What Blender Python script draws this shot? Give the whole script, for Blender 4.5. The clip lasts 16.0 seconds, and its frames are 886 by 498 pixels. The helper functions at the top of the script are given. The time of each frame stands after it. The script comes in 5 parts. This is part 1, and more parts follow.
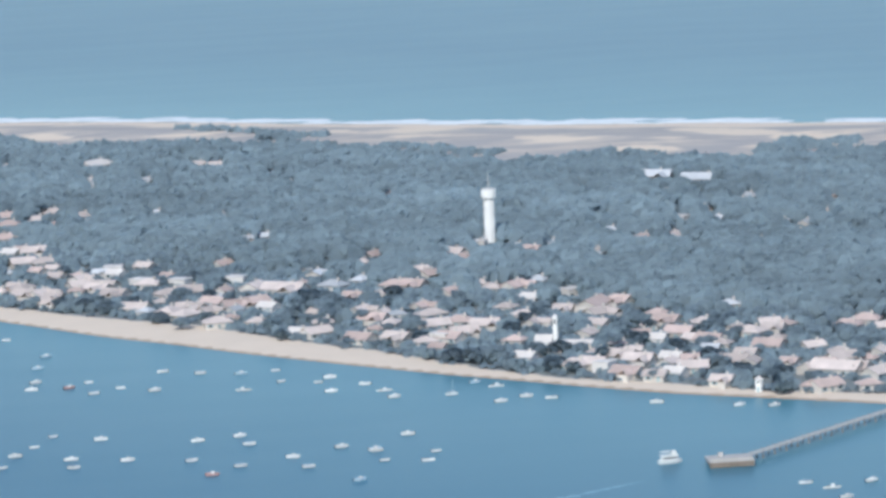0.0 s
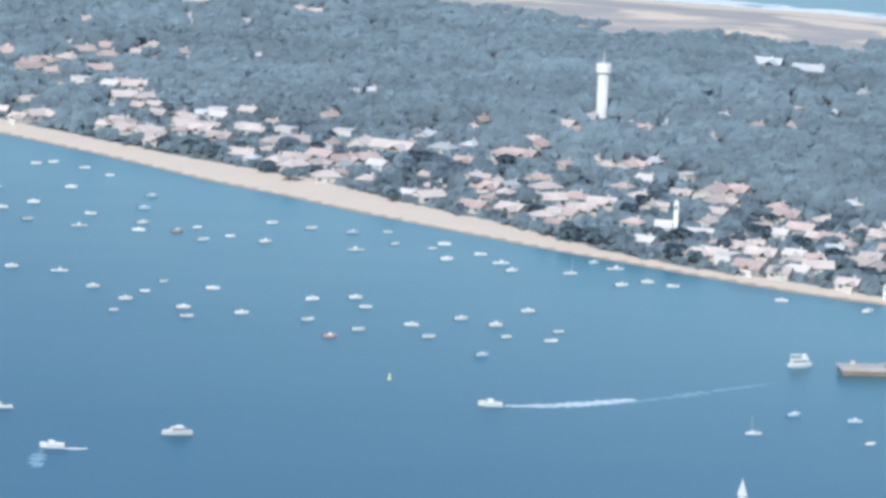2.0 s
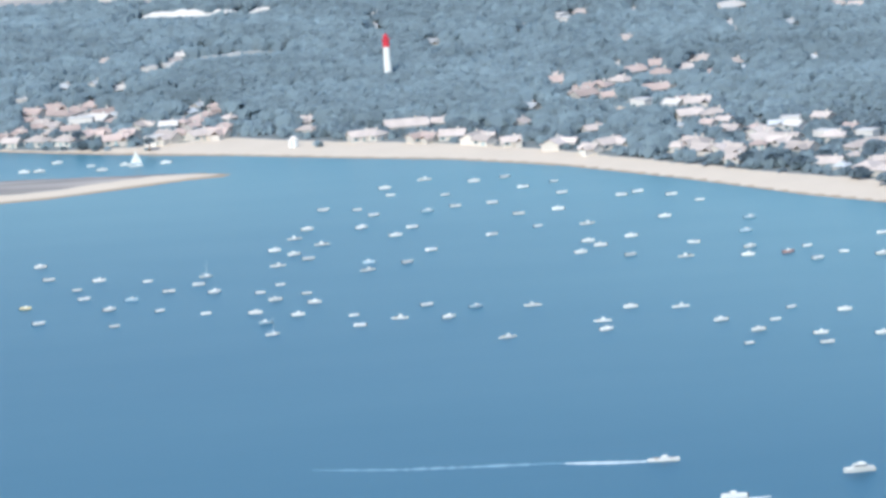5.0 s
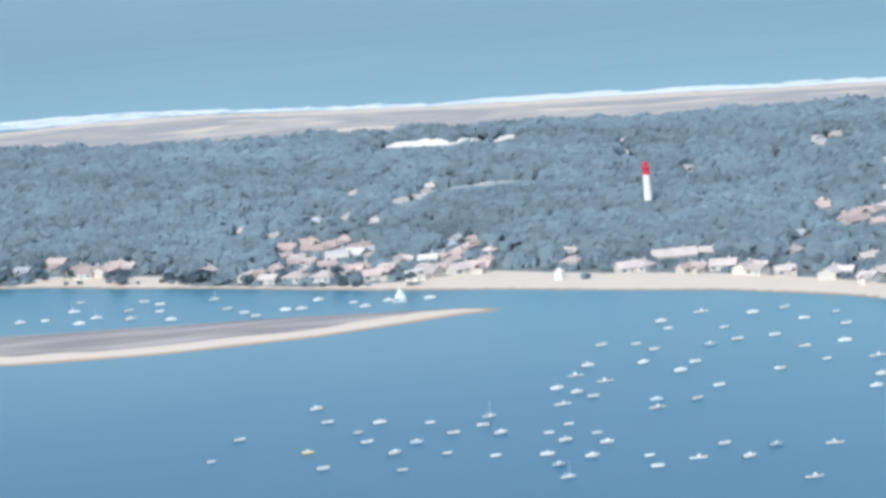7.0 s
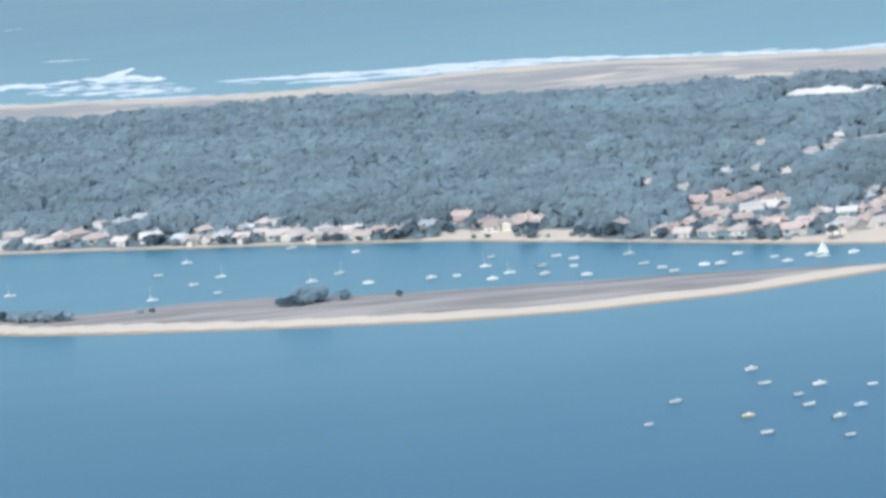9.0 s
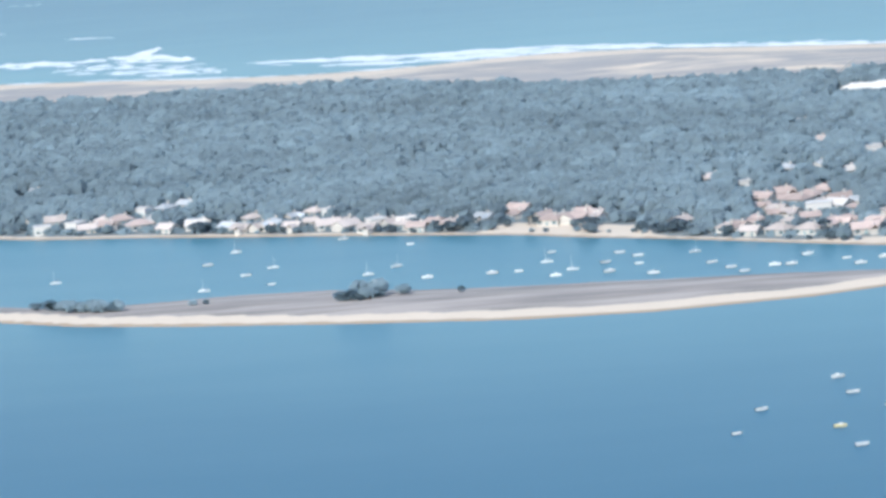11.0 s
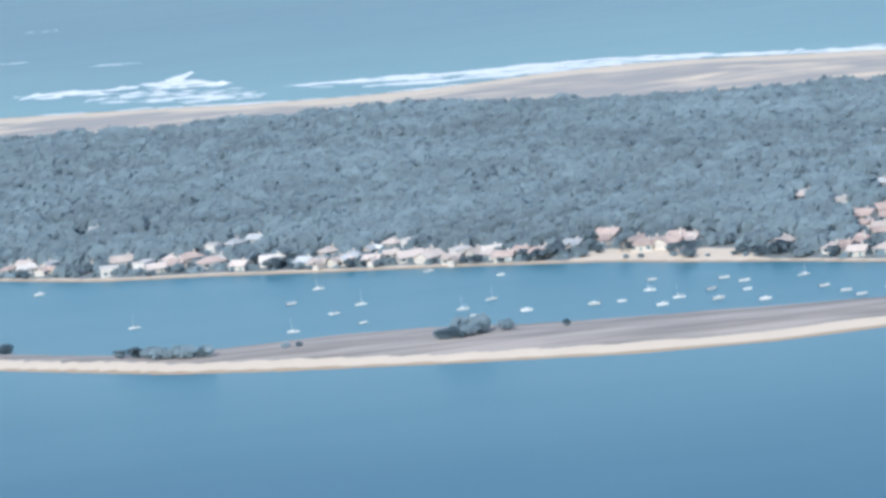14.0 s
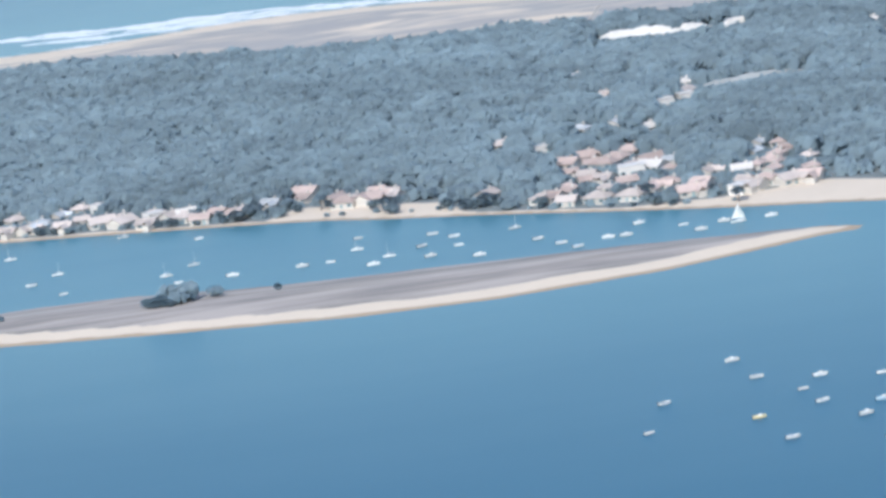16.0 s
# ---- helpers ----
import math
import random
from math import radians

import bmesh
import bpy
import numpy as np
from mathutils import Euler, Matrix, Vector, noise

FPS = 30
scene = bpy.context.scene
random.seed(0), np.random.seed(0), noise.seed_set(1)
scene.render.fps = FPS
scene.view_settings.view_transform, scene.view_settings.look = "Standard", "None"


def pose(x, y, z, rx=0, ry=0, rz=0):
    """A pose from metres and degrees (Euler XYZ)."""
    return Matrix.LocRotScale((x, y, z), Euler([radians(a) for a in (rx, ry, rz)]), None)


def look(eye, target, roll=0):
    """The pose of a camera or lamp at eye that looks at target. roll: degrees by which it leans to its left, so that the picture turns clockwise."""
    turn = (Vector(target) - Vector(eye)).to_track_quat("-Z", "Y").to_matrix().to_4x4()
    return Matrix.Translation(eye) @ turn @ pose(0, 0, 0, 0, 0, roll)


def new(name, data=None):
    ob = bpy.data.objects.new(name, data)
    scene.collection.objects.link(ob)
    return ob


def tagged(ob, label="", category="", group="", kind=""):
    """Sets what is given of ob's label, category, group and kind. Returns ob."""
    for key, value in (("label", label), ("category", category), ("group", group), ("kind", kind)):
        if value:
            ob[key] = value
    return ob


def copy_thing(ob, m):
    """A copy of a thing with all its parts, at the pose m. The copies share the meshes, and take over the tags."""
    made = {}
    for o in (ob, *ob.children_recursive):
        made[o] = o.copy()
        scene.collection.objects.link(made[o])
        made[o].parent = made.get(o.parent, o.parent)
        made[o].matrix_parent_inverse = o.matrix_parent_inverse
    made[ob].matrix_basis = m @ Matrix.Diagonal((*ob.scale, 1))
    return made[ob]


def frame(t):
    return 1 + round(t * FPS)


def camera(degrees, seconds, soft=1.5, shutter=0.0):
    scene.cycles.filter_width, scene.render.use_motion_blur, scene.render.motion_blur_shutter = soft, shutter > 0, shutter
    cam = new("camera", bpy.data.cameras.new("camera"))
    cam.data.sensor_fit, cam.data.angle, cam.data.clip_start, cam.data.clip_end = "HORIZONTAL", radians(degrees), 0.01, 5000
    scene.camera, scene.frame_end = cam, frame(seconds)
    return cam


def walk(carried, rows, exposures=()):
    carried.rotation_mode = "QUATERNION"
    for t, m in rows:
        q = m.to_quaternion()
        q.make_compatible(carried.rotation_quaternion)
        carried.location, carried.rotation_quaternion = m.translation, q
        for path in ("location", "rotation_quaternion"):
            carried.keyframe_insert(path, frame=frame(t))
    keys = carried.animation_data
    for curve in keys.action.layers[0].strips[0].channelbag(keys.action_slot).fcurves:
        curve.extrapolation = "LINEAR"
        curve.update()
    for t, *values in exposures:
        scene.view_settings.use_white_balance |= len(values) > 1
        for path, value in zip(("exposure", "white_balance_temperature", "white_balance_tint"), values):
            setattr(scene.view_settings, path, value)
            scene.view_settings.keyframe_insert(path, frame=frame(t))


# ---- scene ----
EXPO, SKY, SUN = 0.60, 0.15, 2.2
WATER_DEEP, WATER_SHOAL = (0.004, 0.094, 0.172, 1), (0.080, 0.215, 0.270, 1)
WATER_ROUGH, WATER_SPEC = 0.28, 0.16
SAND_A, SAND_B = (0.71, 0.605, 0.50, 1), (0.63, 0.535, 0.44, 1)
GRASS_A, GRASS_B = (0.43, 0.41, 0.40, 1), (0.34, 0.322, 0.315, 1)
# needles lifted to pale blue-grey: aerial haze is put into these base colours
LEAF_HAZE_COL, LEAF_DARK_HAZE_COL = (0.275, 0.356, 0.402), (0.228, 0.298, 0.348)
FOREST_STEP, FOREST_LEAVES = 8.6, 42
cam = camera(11.0, 16.0, soft=3.5)
PATH = [
    (0, (191.55, -216.99, 329.15), (406.664, 2351.136, -15.039), -2.659),
    (0.5, (179.92, -203.61, 329.28), (373.757, 2365.731, -18.462), -2.783),
    (1, (168.25, -190.20, 329.46), (351.510, 2377.994, -32.163), -2.120),
    (1.5, (156.53, -176.78, 329.70), (345.971, 2388.303, -50.401), 0.521),
    (2, (144.77, -163.32, 330.00), (355.238, 2392.794, -96.573), 2.466),
    (2.5, (132.96, -149.85, 330.35), (372.704, 2403.125, -99.593), 3.284),
    (3, (121.10, -136.35, 330.76), (341.877, 2417.485, -104.216), 2.930),
    (3.5, (109.20, -122.82, 331.22), (383.626, 2424.909, -108.963), 0.623),
    (4, (97.25, -109.27, 331.74), (310.607, 2444.010, -110.106), -0.266),
    (4.5, (85.26, -95.70, 332.31), (175.757, 2465.036, -108.647), -1.437),
    (5, (73.22, -82.10, 332.95), (37.252, 2482.185, -95.011), -4.363),
    (5.2, (68.39, -76.65, 333.21), (25.725, 2489.763, -81.131), -4.691),
    (7.3, (17.23, -19.24, 336.57), (-116.397, 2553.250, -16.216), -5.594),
    (7.5, (12.32, -13.74, 336.95), (-124.319, 2557.494, -23.701), -5.499),
    (8, (0.00, 0.00, 337.91), (-242.970, 2562.467, -29.140), -5.736),
    (8.5, (-12.36, 13.77, 338.94), (-336.248, 2567.149, -28.962), -6.480),
    (8.7, (-17.32, 19.28, 339.36), (-338.701, 2573.033, -28.166), -6.440),
    (10.8, (-69.84, 77.42, 344.37), (-327.494, 2635.325, -43.861), -5.044),
    (11, (-74.88, 82.98, 344.90), (-373.427, 2637.013, -39.508), -5.277),
    (11.5, (-87.52, 96.89, 346.26), (-431.043, 2648.626, -15.193), -5.743),
    (12, (-100.21, 110.83, 347.68), (-470.628, 2659.389, -9.597), -6.489),
    (12.5, (-112.95, 124.79, 349.15), (-487.600, 2672.215, -11.794), -6.568),
    (13, (-125.73, 138.78, 350.68), (-471.975, 2688.935, -19.225), -6.786),
    (13.5, (-138.55, 152.79, 352.26), (-452.859, 2705.845, -26.076), -6.981),
    (14, (-151.43, 166.83, 353.90), (-423.403, 2723.439, -33.114), -7.037),
    (14.5, (-164.35, 180.89, 355.60), (-398.063, 2740.212, -38.423), -6.944),
    (15, (-177.31, 194.98, 357.35), (-342.069, 2757.403, -51.086), -7.151),
    (15.5, (-190.32, 209.09, 359.16), (-284.361, 2772.381, -65.898), -8.282),
    (16, (-203.38, 223.22, 361.03), (-254.661, 2783.410, -89.299), -8.341),
]
walk(cam, [(t, look(eye, target, roll)) for t, eye, target, roll in PATH],
     exposures=[(t, EXPO + e, 6410, tint) for t, e, tint in (
         (0, -0.23, 8), (0.5, -0.09, 8), (1, -0.10, 8), (2, -0.06, 8), (4, -0.03, 8), (5, 0.09, 6), (7.5, 0.02, 6), (8, -0.01, 5), (8.5, -0.06, 5),
         (10.8, 0.12, 6), (11, 0.12, 6), (11.5, -0.17, 5), (12, -0.16, 5), (12.5, -0.08, 5), (13, 0.0, 5), (13.5, 0.04, 6), (14.5, -0.03, 7), (16, 0.0, 8))])

# ---- light: clear morning sun from behind the camera, over its left shoulder ----
SUN_AZ, SUN_EL = radians(-158), radians(41)
world = bpy.data.worlds.new("sky")
scene.world = world
world.use_nodes = True
wn = world.node_tree.nodes
sky = wn.new("ShaderNodeTexSky")
sky.sky_type, sky.sun_disc = "NISHITA", False
sky.sun_elevation, sky.sun_rotation = SUN_EL, SUN_AZ
sky.air_density, sky.dust_density, sky.ozone_density = 1.0, 0.6, 1.0
wn["Background"].inputs["Strength"].default_value = SKY
world.node_tree.links.new(sky.outputs[0], wn["Background"].inputs["Color"])
sun_data = bpy.data.lights.new("sun", "SUN")
sun_data.energy, sun_data.angle, sun_data.color = SUN, radians(0.53), (1.0, 0.95, 0.88)
sun = new("sun", sun_data)
toward = Vector((math.sin(SUN_AZ) * math.cos(SUN_EL), math.cos(SUN_AZ) * math.cos(SUN_EL), math.sin(SUN_EL)))
sun.matrix_world = look(toward * 800 + Vector((0, 2500, 0)), Vector((0, 2500, 0)))


# ---- materials ----
def material(name, colour, rough=0.7, metal=0.0, vary=0.15, scale=0.3, fine=3.0, bump=0.0, per_object=0.0, per_island=0.0, spec=0.5):
    """A surface with broad and fine variation of its colour, at sizes in metres."""
    m = bpy.data.materials.new(name)
    m.use_nodes = True
    n, l = m.node_tree.nodes, m.node_tree.links
    b = n["Principled BSDF"]
    b.inputs["Roughness"].default_value, b.inputs["Metallic"].default_value = rough, metal
    b.inputs["Specular IOR Level"].default_value = spec
    at = n.new("ShaderNodeTexCoord")
    geo = n.new("ShaderNodeNewGeometry")
    broad, small = n.new("ShaderNodeTexNoise"), n.new("ShaderNodeTexNoise")
    broad.inputs["Scale"].default_value, small.inputs["Scale"].default_value = scale, fine
    broad.inputs["Detail"].default_value = small.inputs["Detail"].default_value = 3.0
    l.new(geo.outputs["Position"], broad.inputs["Vector"])
    l.new(at.outputs["Object"], small.inputs["Vector"])
    total = n.new("ShaderNodeMath")
    total.operation = "ADD"
    l.new(broad.outputs["Fac"], total.inputs[0])
    l.new(small.outputs["Fac"], total.inputs[1])
    value = n.new("ShaderNodeMapRange")
    value.inputs["From Min"].default_value, value.inputs["From Max"].default_value = 0.6, 1.4
    value.inputs["To Min"].default_value, value.inputs["To Max"].default_value = 1 - vary, 1 + vary
    l.new(total.outputs[0], value.inputs["Value"])
    last = value.outputs[0]
    for amount, node, out in ((per_object, "ShaderNodeObjectInfo", "Random"), (per_island, "ShaderNodeNewGeometry", "Random Per Island")):
        if amount:
            src, rng, mul = n.new(node), n.new("ShaderNodeMapRange"), n.new("ShaderNodeMath")
            rng.inputs["To Min"].default_value, rng.inputs["To Max"].default_value = 1 - amount, 1 + amount
            l.new(src.outputs[out], rng.inputs["Value"])
            mul.operation = "MULTIPLY"
            l.new(last, mul.inputs[0])
            l.new(rng.outputs[0], mul.inputs[1])
            last = mul.outputs[0]
    tint = n.new("ShaderNodeVectorMath")
    tint.operation = "SCALE"
    tint.inputs[0].default_value = colour
    l.new(last, tint.inputs["Scale"])
    l.new(tint.outputs[0], b.inputs["Base Color"])
    if bump:
        bm = n.new("ShaderNodeBump")
        bm.inputs["Strength"].default_value, bm.inputs["Distance"].default_value = bump, 0.2
        l.new(small.outputs["Fac"], bm.inputs["Height"])
        l.new(bm.outputs[0], b.inputs["Normal"])
    return m


def water_material():
    """Sea water: deep blue-green body, wind ripples, broad patches of calmer water."""
    m = bpy.data.materials.new("sea_water")
    m.use_nodes = True
    n, l = m.node_tree.nodes, m.node_tree.links
    b = n["Principled BSDF"]
    b.inputs["IOR"].default_value = 1.33
    geo = n.new("ShaderNodeNewGeometry")

    def grain(sx, sy, detail=3.0):
        mp, tx = n.new("ShaderNodeMapping"), n.new("ShaderNodeTexNoise")
        mp.inputs["Scale"].default_value = (sx, sy, 1)
        tx.inputs["Scale"].default_value, tx.inputs["Detail"].default_value = 1.0, detail
        l.new(geo.outputs["Position"], mp.inputs["Vector"])
        l.new(mp.outputs[0], tx.inputs["Vector"])
        return tx.outputs["Fac"]

    patches, ripples, streaks = grain(0.0018, 0.006), grain(0.09, 0.16, 3.0), grain(0.008, 0.025)
    depth = n.new("ShaderNodeAttribute")
    depth.attribute_name = "shallow"
    blend = n.new("ShaderNodeMix")
    blend.data_type = "RGBA"
    blend.inputs[6].default_value, blend.inputs[7].default_value = WATER_DEEP, WATER_SHOAL
    both = n.new("ShaderNodeMath")
    both.operation, both.inputs[1].default_value = "MULTIPLY_ADD", 0.28
    centred = n.new("ShaderNodeMath")
    centred.operation, centred.inputs[1].default_value = "SUBTRACT", 0.5
    l.new(patches, centred.inputs[0])
    l.new(centred.outputs[0], both.inputs[0])
    l.new(depth.outputs["Fac"], both.inputs[2])
    both.use_clamp = True
    l.new(both.outputs[0], blend.inputs[0])
    l.new(blend.outputs[2], b.inputs["Base Color"])
    calm = n.new("ShaderNodeMapRange")
    calm.inputs["From Min"].default_value, calm.inputs["From Max"].default_value = 0.35, 0.65
    calm.inputs["To Min"].default_value, calm.inputs["To Max"].default_value = WATER_ROUGH - 0.006, WATER_ROUGH + 0.006
    l.new(streaks, calm.inputs["Value"])
    l.new(calm.outputs[0], b.inputs["Roughness"])
    bump = n.new("ShaderNodeBump")
    bump.inputs["Strength"].default_value, bump.inputs["Distance"].default_value = 0.003, 1.0
    l.new(ripples, bump.inputs["Height"])
    l.new(bump.outputs[0], b.inputs["Normal"])
    b.inputs["Specular IOR Level"].default_value = WATER_SPEC
    return m


def ground_material():
    """Beach sand, marram-covered dunes and pine-needle soil, by what grows there."""
    m = bpy.data.materials.new("sandy_ground")
    m.use_nodes = True
    n, l = m.node_tree.nodes, m.node_tree.links
    b = n["Principled BSDF"]
    b.inputs["Roughness"].default_value = 0.95
    b.inputs["Specular IOR Level"].default_value = 0.1
    geo = n.new("ShaderNodeNewGeometry")

    def noise_at(scale, detail=4.0, stretch=(1, 1, 1)):
        mp, tx = n.new("ShaderNodeMapping"), n.new("ShaderNodeTexNoise")
        mp.inputs["Scale"].default_value = stretch
        tx.inputs["Scale"].default_value, tx.inputs["Detail"].default_value = scale, detail
        l.new(geo.outputs["Position"], mp.inputs["Vector"])
        l.new(mp.outputs[0], tx.inputs["Vector"])
        return tx.outputs["Fac"]

    def mix(fac, a, c):
        x = n.new("ShaderNodeMix")
        x.data_type = "RGBA"
        l.new(fac, x.inputs[0])
        for slot, v in ((6, a), (7, c)):
            if isinstance(v, tuple):
                x.inputs[slot].default_value = v
            else:
                l.new(v, x.inputs[slot])
        return x.outputs[2]

    def ragged(name, amount, scale, stretch=(1, 1, 1)):
        """A cover of 0 to 1, its edge broken up by noise."""
        a, s, r = n.new("ShaderNodeAttribute"), n.new("ShaderNodeMath"), n.new("ShaderNodeMapRange")
        a.attribute_name = name
        s.operation, s.inputs[1].default_value = "MULTIPLY_ADD", amount
        off = n.new("ShaderNodeMath")
        off.operation, off.inputs[1].default_value = "SUBTRACT", 0.5
        l.new(noise_at(scale, stretch=stretch), off.inputs[0])
        l.new(off.outputs[0], s.inputs[0])
        l.new(a.outputs["Fac"], s.inputs[2])
        r.inputs["From Min"].default_value, r.inputs["From Max"].default_value = 0.42, 0.58
        l.new(s.outputs[0], r.inputs["Value"])
        return r.outputs[0]

    sand = mix(noise_at(0.05), SAND_A, SAND_B)
    grass = mix(noise_at(0.03, 5.0, (0.4, 1, 1)), GRASS_A, GRASS_B)
    drifts = n.new("ShaderNodeMapRange")
    drifts.inputs["From Min"].default_value, drifts.inputs["From Max"].default_value, drifts.inputs["To Max"].default_value = 0.48, 0.66, 0.5
    l.new(noise_at(0.055, 5.0, (0.4, 1, 1)), drifts.inputs["Value"])
    grass = mix(drifts.outputs[0], grass, SAND_B)
    worn = n.new("ShaderNodeMapRange")
    worn.inputs["From Min"].default_value, worn.inputs["From Max"].default_value = 0.38, 0.62
    l.new(noise_at(0.10, 6.0, (0.13, 1, 1)), worn.inputs["Value"])
    turf = mix(worn.outputs[0], (0.245, 0.225, 0.215, 1), (0.45, 0.395, 0.365, 1))
    old_turf = n.new("ShaderNodeAttribute")
    old_turf.attribute_name = "turf"
    grass = mix(old_turf.outputs["Fac"], grass, turf)
    soil = mix(noise_at(0.08), (0.24, 0.265, 0.27, 1), (0.17, 0.205, 0.215, 1))
    wet = mix(ragged("wet", 0.2, 0.05), sand, (0.44, 0.335, 0.245, 1))
    cover = mix(ragged("grass", 1.5, 0.028, (0.45, 1, 1)), wet, grass)
    l.new(mix(ragged("soil", 0.5, 0.04), cover, soil), b.inputs["Base Color"])
    bump = n.new("ShaderNodeBump")
    bump.inputs["Strength"].default_value, bump.inputs["Distance"].default_value = 0.4, 1.0
    l.new(noise_at(0.25, 5.0), bump.inputs["Height"])
    l.new(bump.outputs[0], b.inputs["Normal"])
    return m


WHITE = material("white_paint", (0.80, 0.80, 0.78), 0.6, vary=0.06, scale=0.1)
CREAM = material("cream_render", (0.56, 0.525, 0.485), 0.8, vary=0.1, scale=0.2, per_object=0.12)
PLASTER = material("pale_plaster", (0.66, 0.63, 0.60), 0.8, vary=0.08, scale=0.2, per_object=0.1)
RED = material("red_paint", (0.62, 0.035, 0.06), 0.5, vary=0.1)
TILE = material("terracotta_tiles", (0.49, 0.385, 0.35), 0.8, vary=0.22, scale=0.15, fine=1.2, bump=0.4, per_object=0.2)
PALE_TILE = material("sun_bleached_tiles", (0.54, 0.465, 0.43), 0.8, vary=0.2, scale=0.15, fine=1.2, bump=0.4, per_object=0.2)
SLATE = material("grey_roof_sheet", (0.50, 0.52, 0.54), 0.6, vary=0.15, per_object=0.25)
WOOD = material("weathered_wood", (0.27, 0.22, 0.18), 0.8, vary=0.25, fine=6, per_object=0.3)
DECK = material("grey_planks", (0.43, 0.41, 0.39), 0.8, vary=0.2, fine=4)
GLASS = material("dark_window_glass", (0.05, 0.07, 0.09), 0.12, vary=0.1)
SHUTTER = material("painted_shutters", (0.20, 0.34, 0.38), 0.6, vary=0.1, per_object=0.4)
CONCRETE = material("pale_concrete", (0.62, 0.61, 0.58), 0.8, vary=0.12, scale=0.15)
HULL = material("white_gelcoat", (0.70, 0.70, 0.68), 0.3, vary=0.05, per_object=0.17)
HULL_BLUE = material("blue_gelcoat", (0.40, 0.52, 0.60), 0.3, vary=0.05, per_object=0.3)
HULL_RED = material("red_hull_paint", (0.50, 0.30, 0.27), 0.4, vary=0.08, per_object=0.2)
# pale yellow imitates a brief sun glint on a white hull
HULL_GLINT = material("yellow_glint_hull", (0.72, 0.62, 0.36), 0.4, vary=0.05)
COVER = material("boat_cover_canvas", (0.30, 0.36, 0.42), 0.9, vary=0.1, per_object=0.4)
ALLOY = material("mast_alloy", (0.70, 0.70, 0.70), 0.35, metal=0.6, vary=0.05)
BLACK = material("black_motor_casing", (0.04, 0.04, 0.045), 0.4)
SAIL = material("white_sailcloth", (0.80, 0.80, 0.77), 0.8, vary=0.05)
BARK = material("pine_bark", (0.13, 0.09, 0.07), 0.95, vary=0.3, fine=8)
# the three foliage colours hold the distance haze, well paler than real leaves
LEAF = material("hazed_pine_foliage", LEAF_HAZE_COL, 0.85, vary=0.12, scale=0.012, fine=0.09, per_island=0.05, spec=0.2)
LEAF_DARK = material("hazed_dark_pine_foliage", LEAF_DARK_HAZE_COL, 0.85, vary=0.18, scale=0.05, fine=0.3, per_island=0.14, spec=0.2)
SHRUB = material("hazed_scrub_foliage", (0.37, 0.475, 0.535), 0.9, vary=0.14, scale=0.05, fine=0.3, per_island=0.08, spec=0.2)
FOAM = material("sea_foam", (0.68, 0.72, 0.74), 0.9, vary=0.1, scale=0.05, fine=0.2)
WASH = material("foamy_wash", (0.52, 0.61, 0.66), 0.8, vary=0.2, scale=0.05, fine=0.3)
WAKE = material("churned_wake_water", (0.22, 0.36, 0.45), 0.7, vary=0.2, scale=0.05, fine=0.3)
PALE_SAND = material("white_dune_sand", (0.70, 0.66, 0.61), 0.95, vary=0.08, scale=0.1)
DRY_GRASS = material("dry_clearing_grass", (0.40, 0.41, 0.40), 0.95, vary=0.15, scale=0.1)
PATHWAY = material("pale_sand_track", (0.55, 0.50, 0.44), 0.95, vary=0.12)
BRIGHT_SHEET = material("bright_roof_sheet", (0.67, 0.625, 0.585), 0.5, vary=0.06)
BUOY = material("yellow_green_buoy_paint", (0.66, 0.74, 0.34), 0.4)
for leaf in (LEAF, LEAF_DARK):
    # every tree of the wood has a tone of its own
    n, l = leaf.node_tree.nodes, leaf.node_tree.links
    own, more, mul = n.new("ShaderNodeAttribute"), n.new("ShaderNodeMath"), n.new("ShaderNodeMath")
    own.attribute_name = "tone"
    more.operation, more.inputs[1].default_value, mul.operation = "ADD", 1.0, "MULTIPLY"
    scale_in = n["Principled BSDF"].inputs["Base Color"].links[0].from_node.inputs["Scale"]
    l.new(own.outputs["Fac"], more.inputs[0])
    l.new(scale_in.links[0].from_socket, mul.inputs[0])
    l.new(more.outputs[0], mul.inputs[1])
    l.new(mul.outputs[0], scale_in)
for leaf in (LEAF, LEAF_DARK, SHRUB):
    # light passes on through needles and leaves
    n, l = leaf.node_tree.nodes, leaf.node_tree.links
    thin, join = n.new("ShaderNodeBsdfTranslucent"), n.new("ShaderNodeMixShader")
    join.inputs[0].default_value = 0.5
    body = n["Principled BSDF"]
    l.new(body.inputs["Base Color"].links[0].from_socket, thin.inputs["Color"])
    l.new(body.outputs[0], join.inputs[1])
    l.new(thin.outputs[0], join.inputs[2])
    l.new(join.outputs[0], n["Material Output"].inputs["Surface"])
SEA, GROUND = water_material(), ground_material()

# ---- the lie of the land ----
BAY = [(-1500, 3110), (-1000, 2790), (-730, 2612), (-655, 2563), (-584, 2519), (-519, 2495), (-455, 2467), (-393, 2442), (-302, 2399),
       (-222, 2348), (-128, 2286), (-67, 2252), (-10, 2215), (49, 2180), (105, 2131), (158, 2064), (210, 1990), (266, 1922), (316, 1863),
       (363, 1811), (409, 1766), (453, 1725), (497, 1693), (533, 1668), (800, 1500), (1500, 1090)]
OCEAN = [(-1500, 3680), (-917, 3408), (-775, 3333), (-650, 3282), (-599, 3255), (-520, 3230), (-470, 3228), (-400, 3242), (-340, 3243),
         (-297, 3230), (-214, 3190), (-132, 3147), (25, 3096), (101, 3066), (164, 3045), (234, 3010), (312, 2965), (384, 2916), (461, 2870),
         (534, 2830), (607, 2801), (735, 2734), (1500, 2330)]
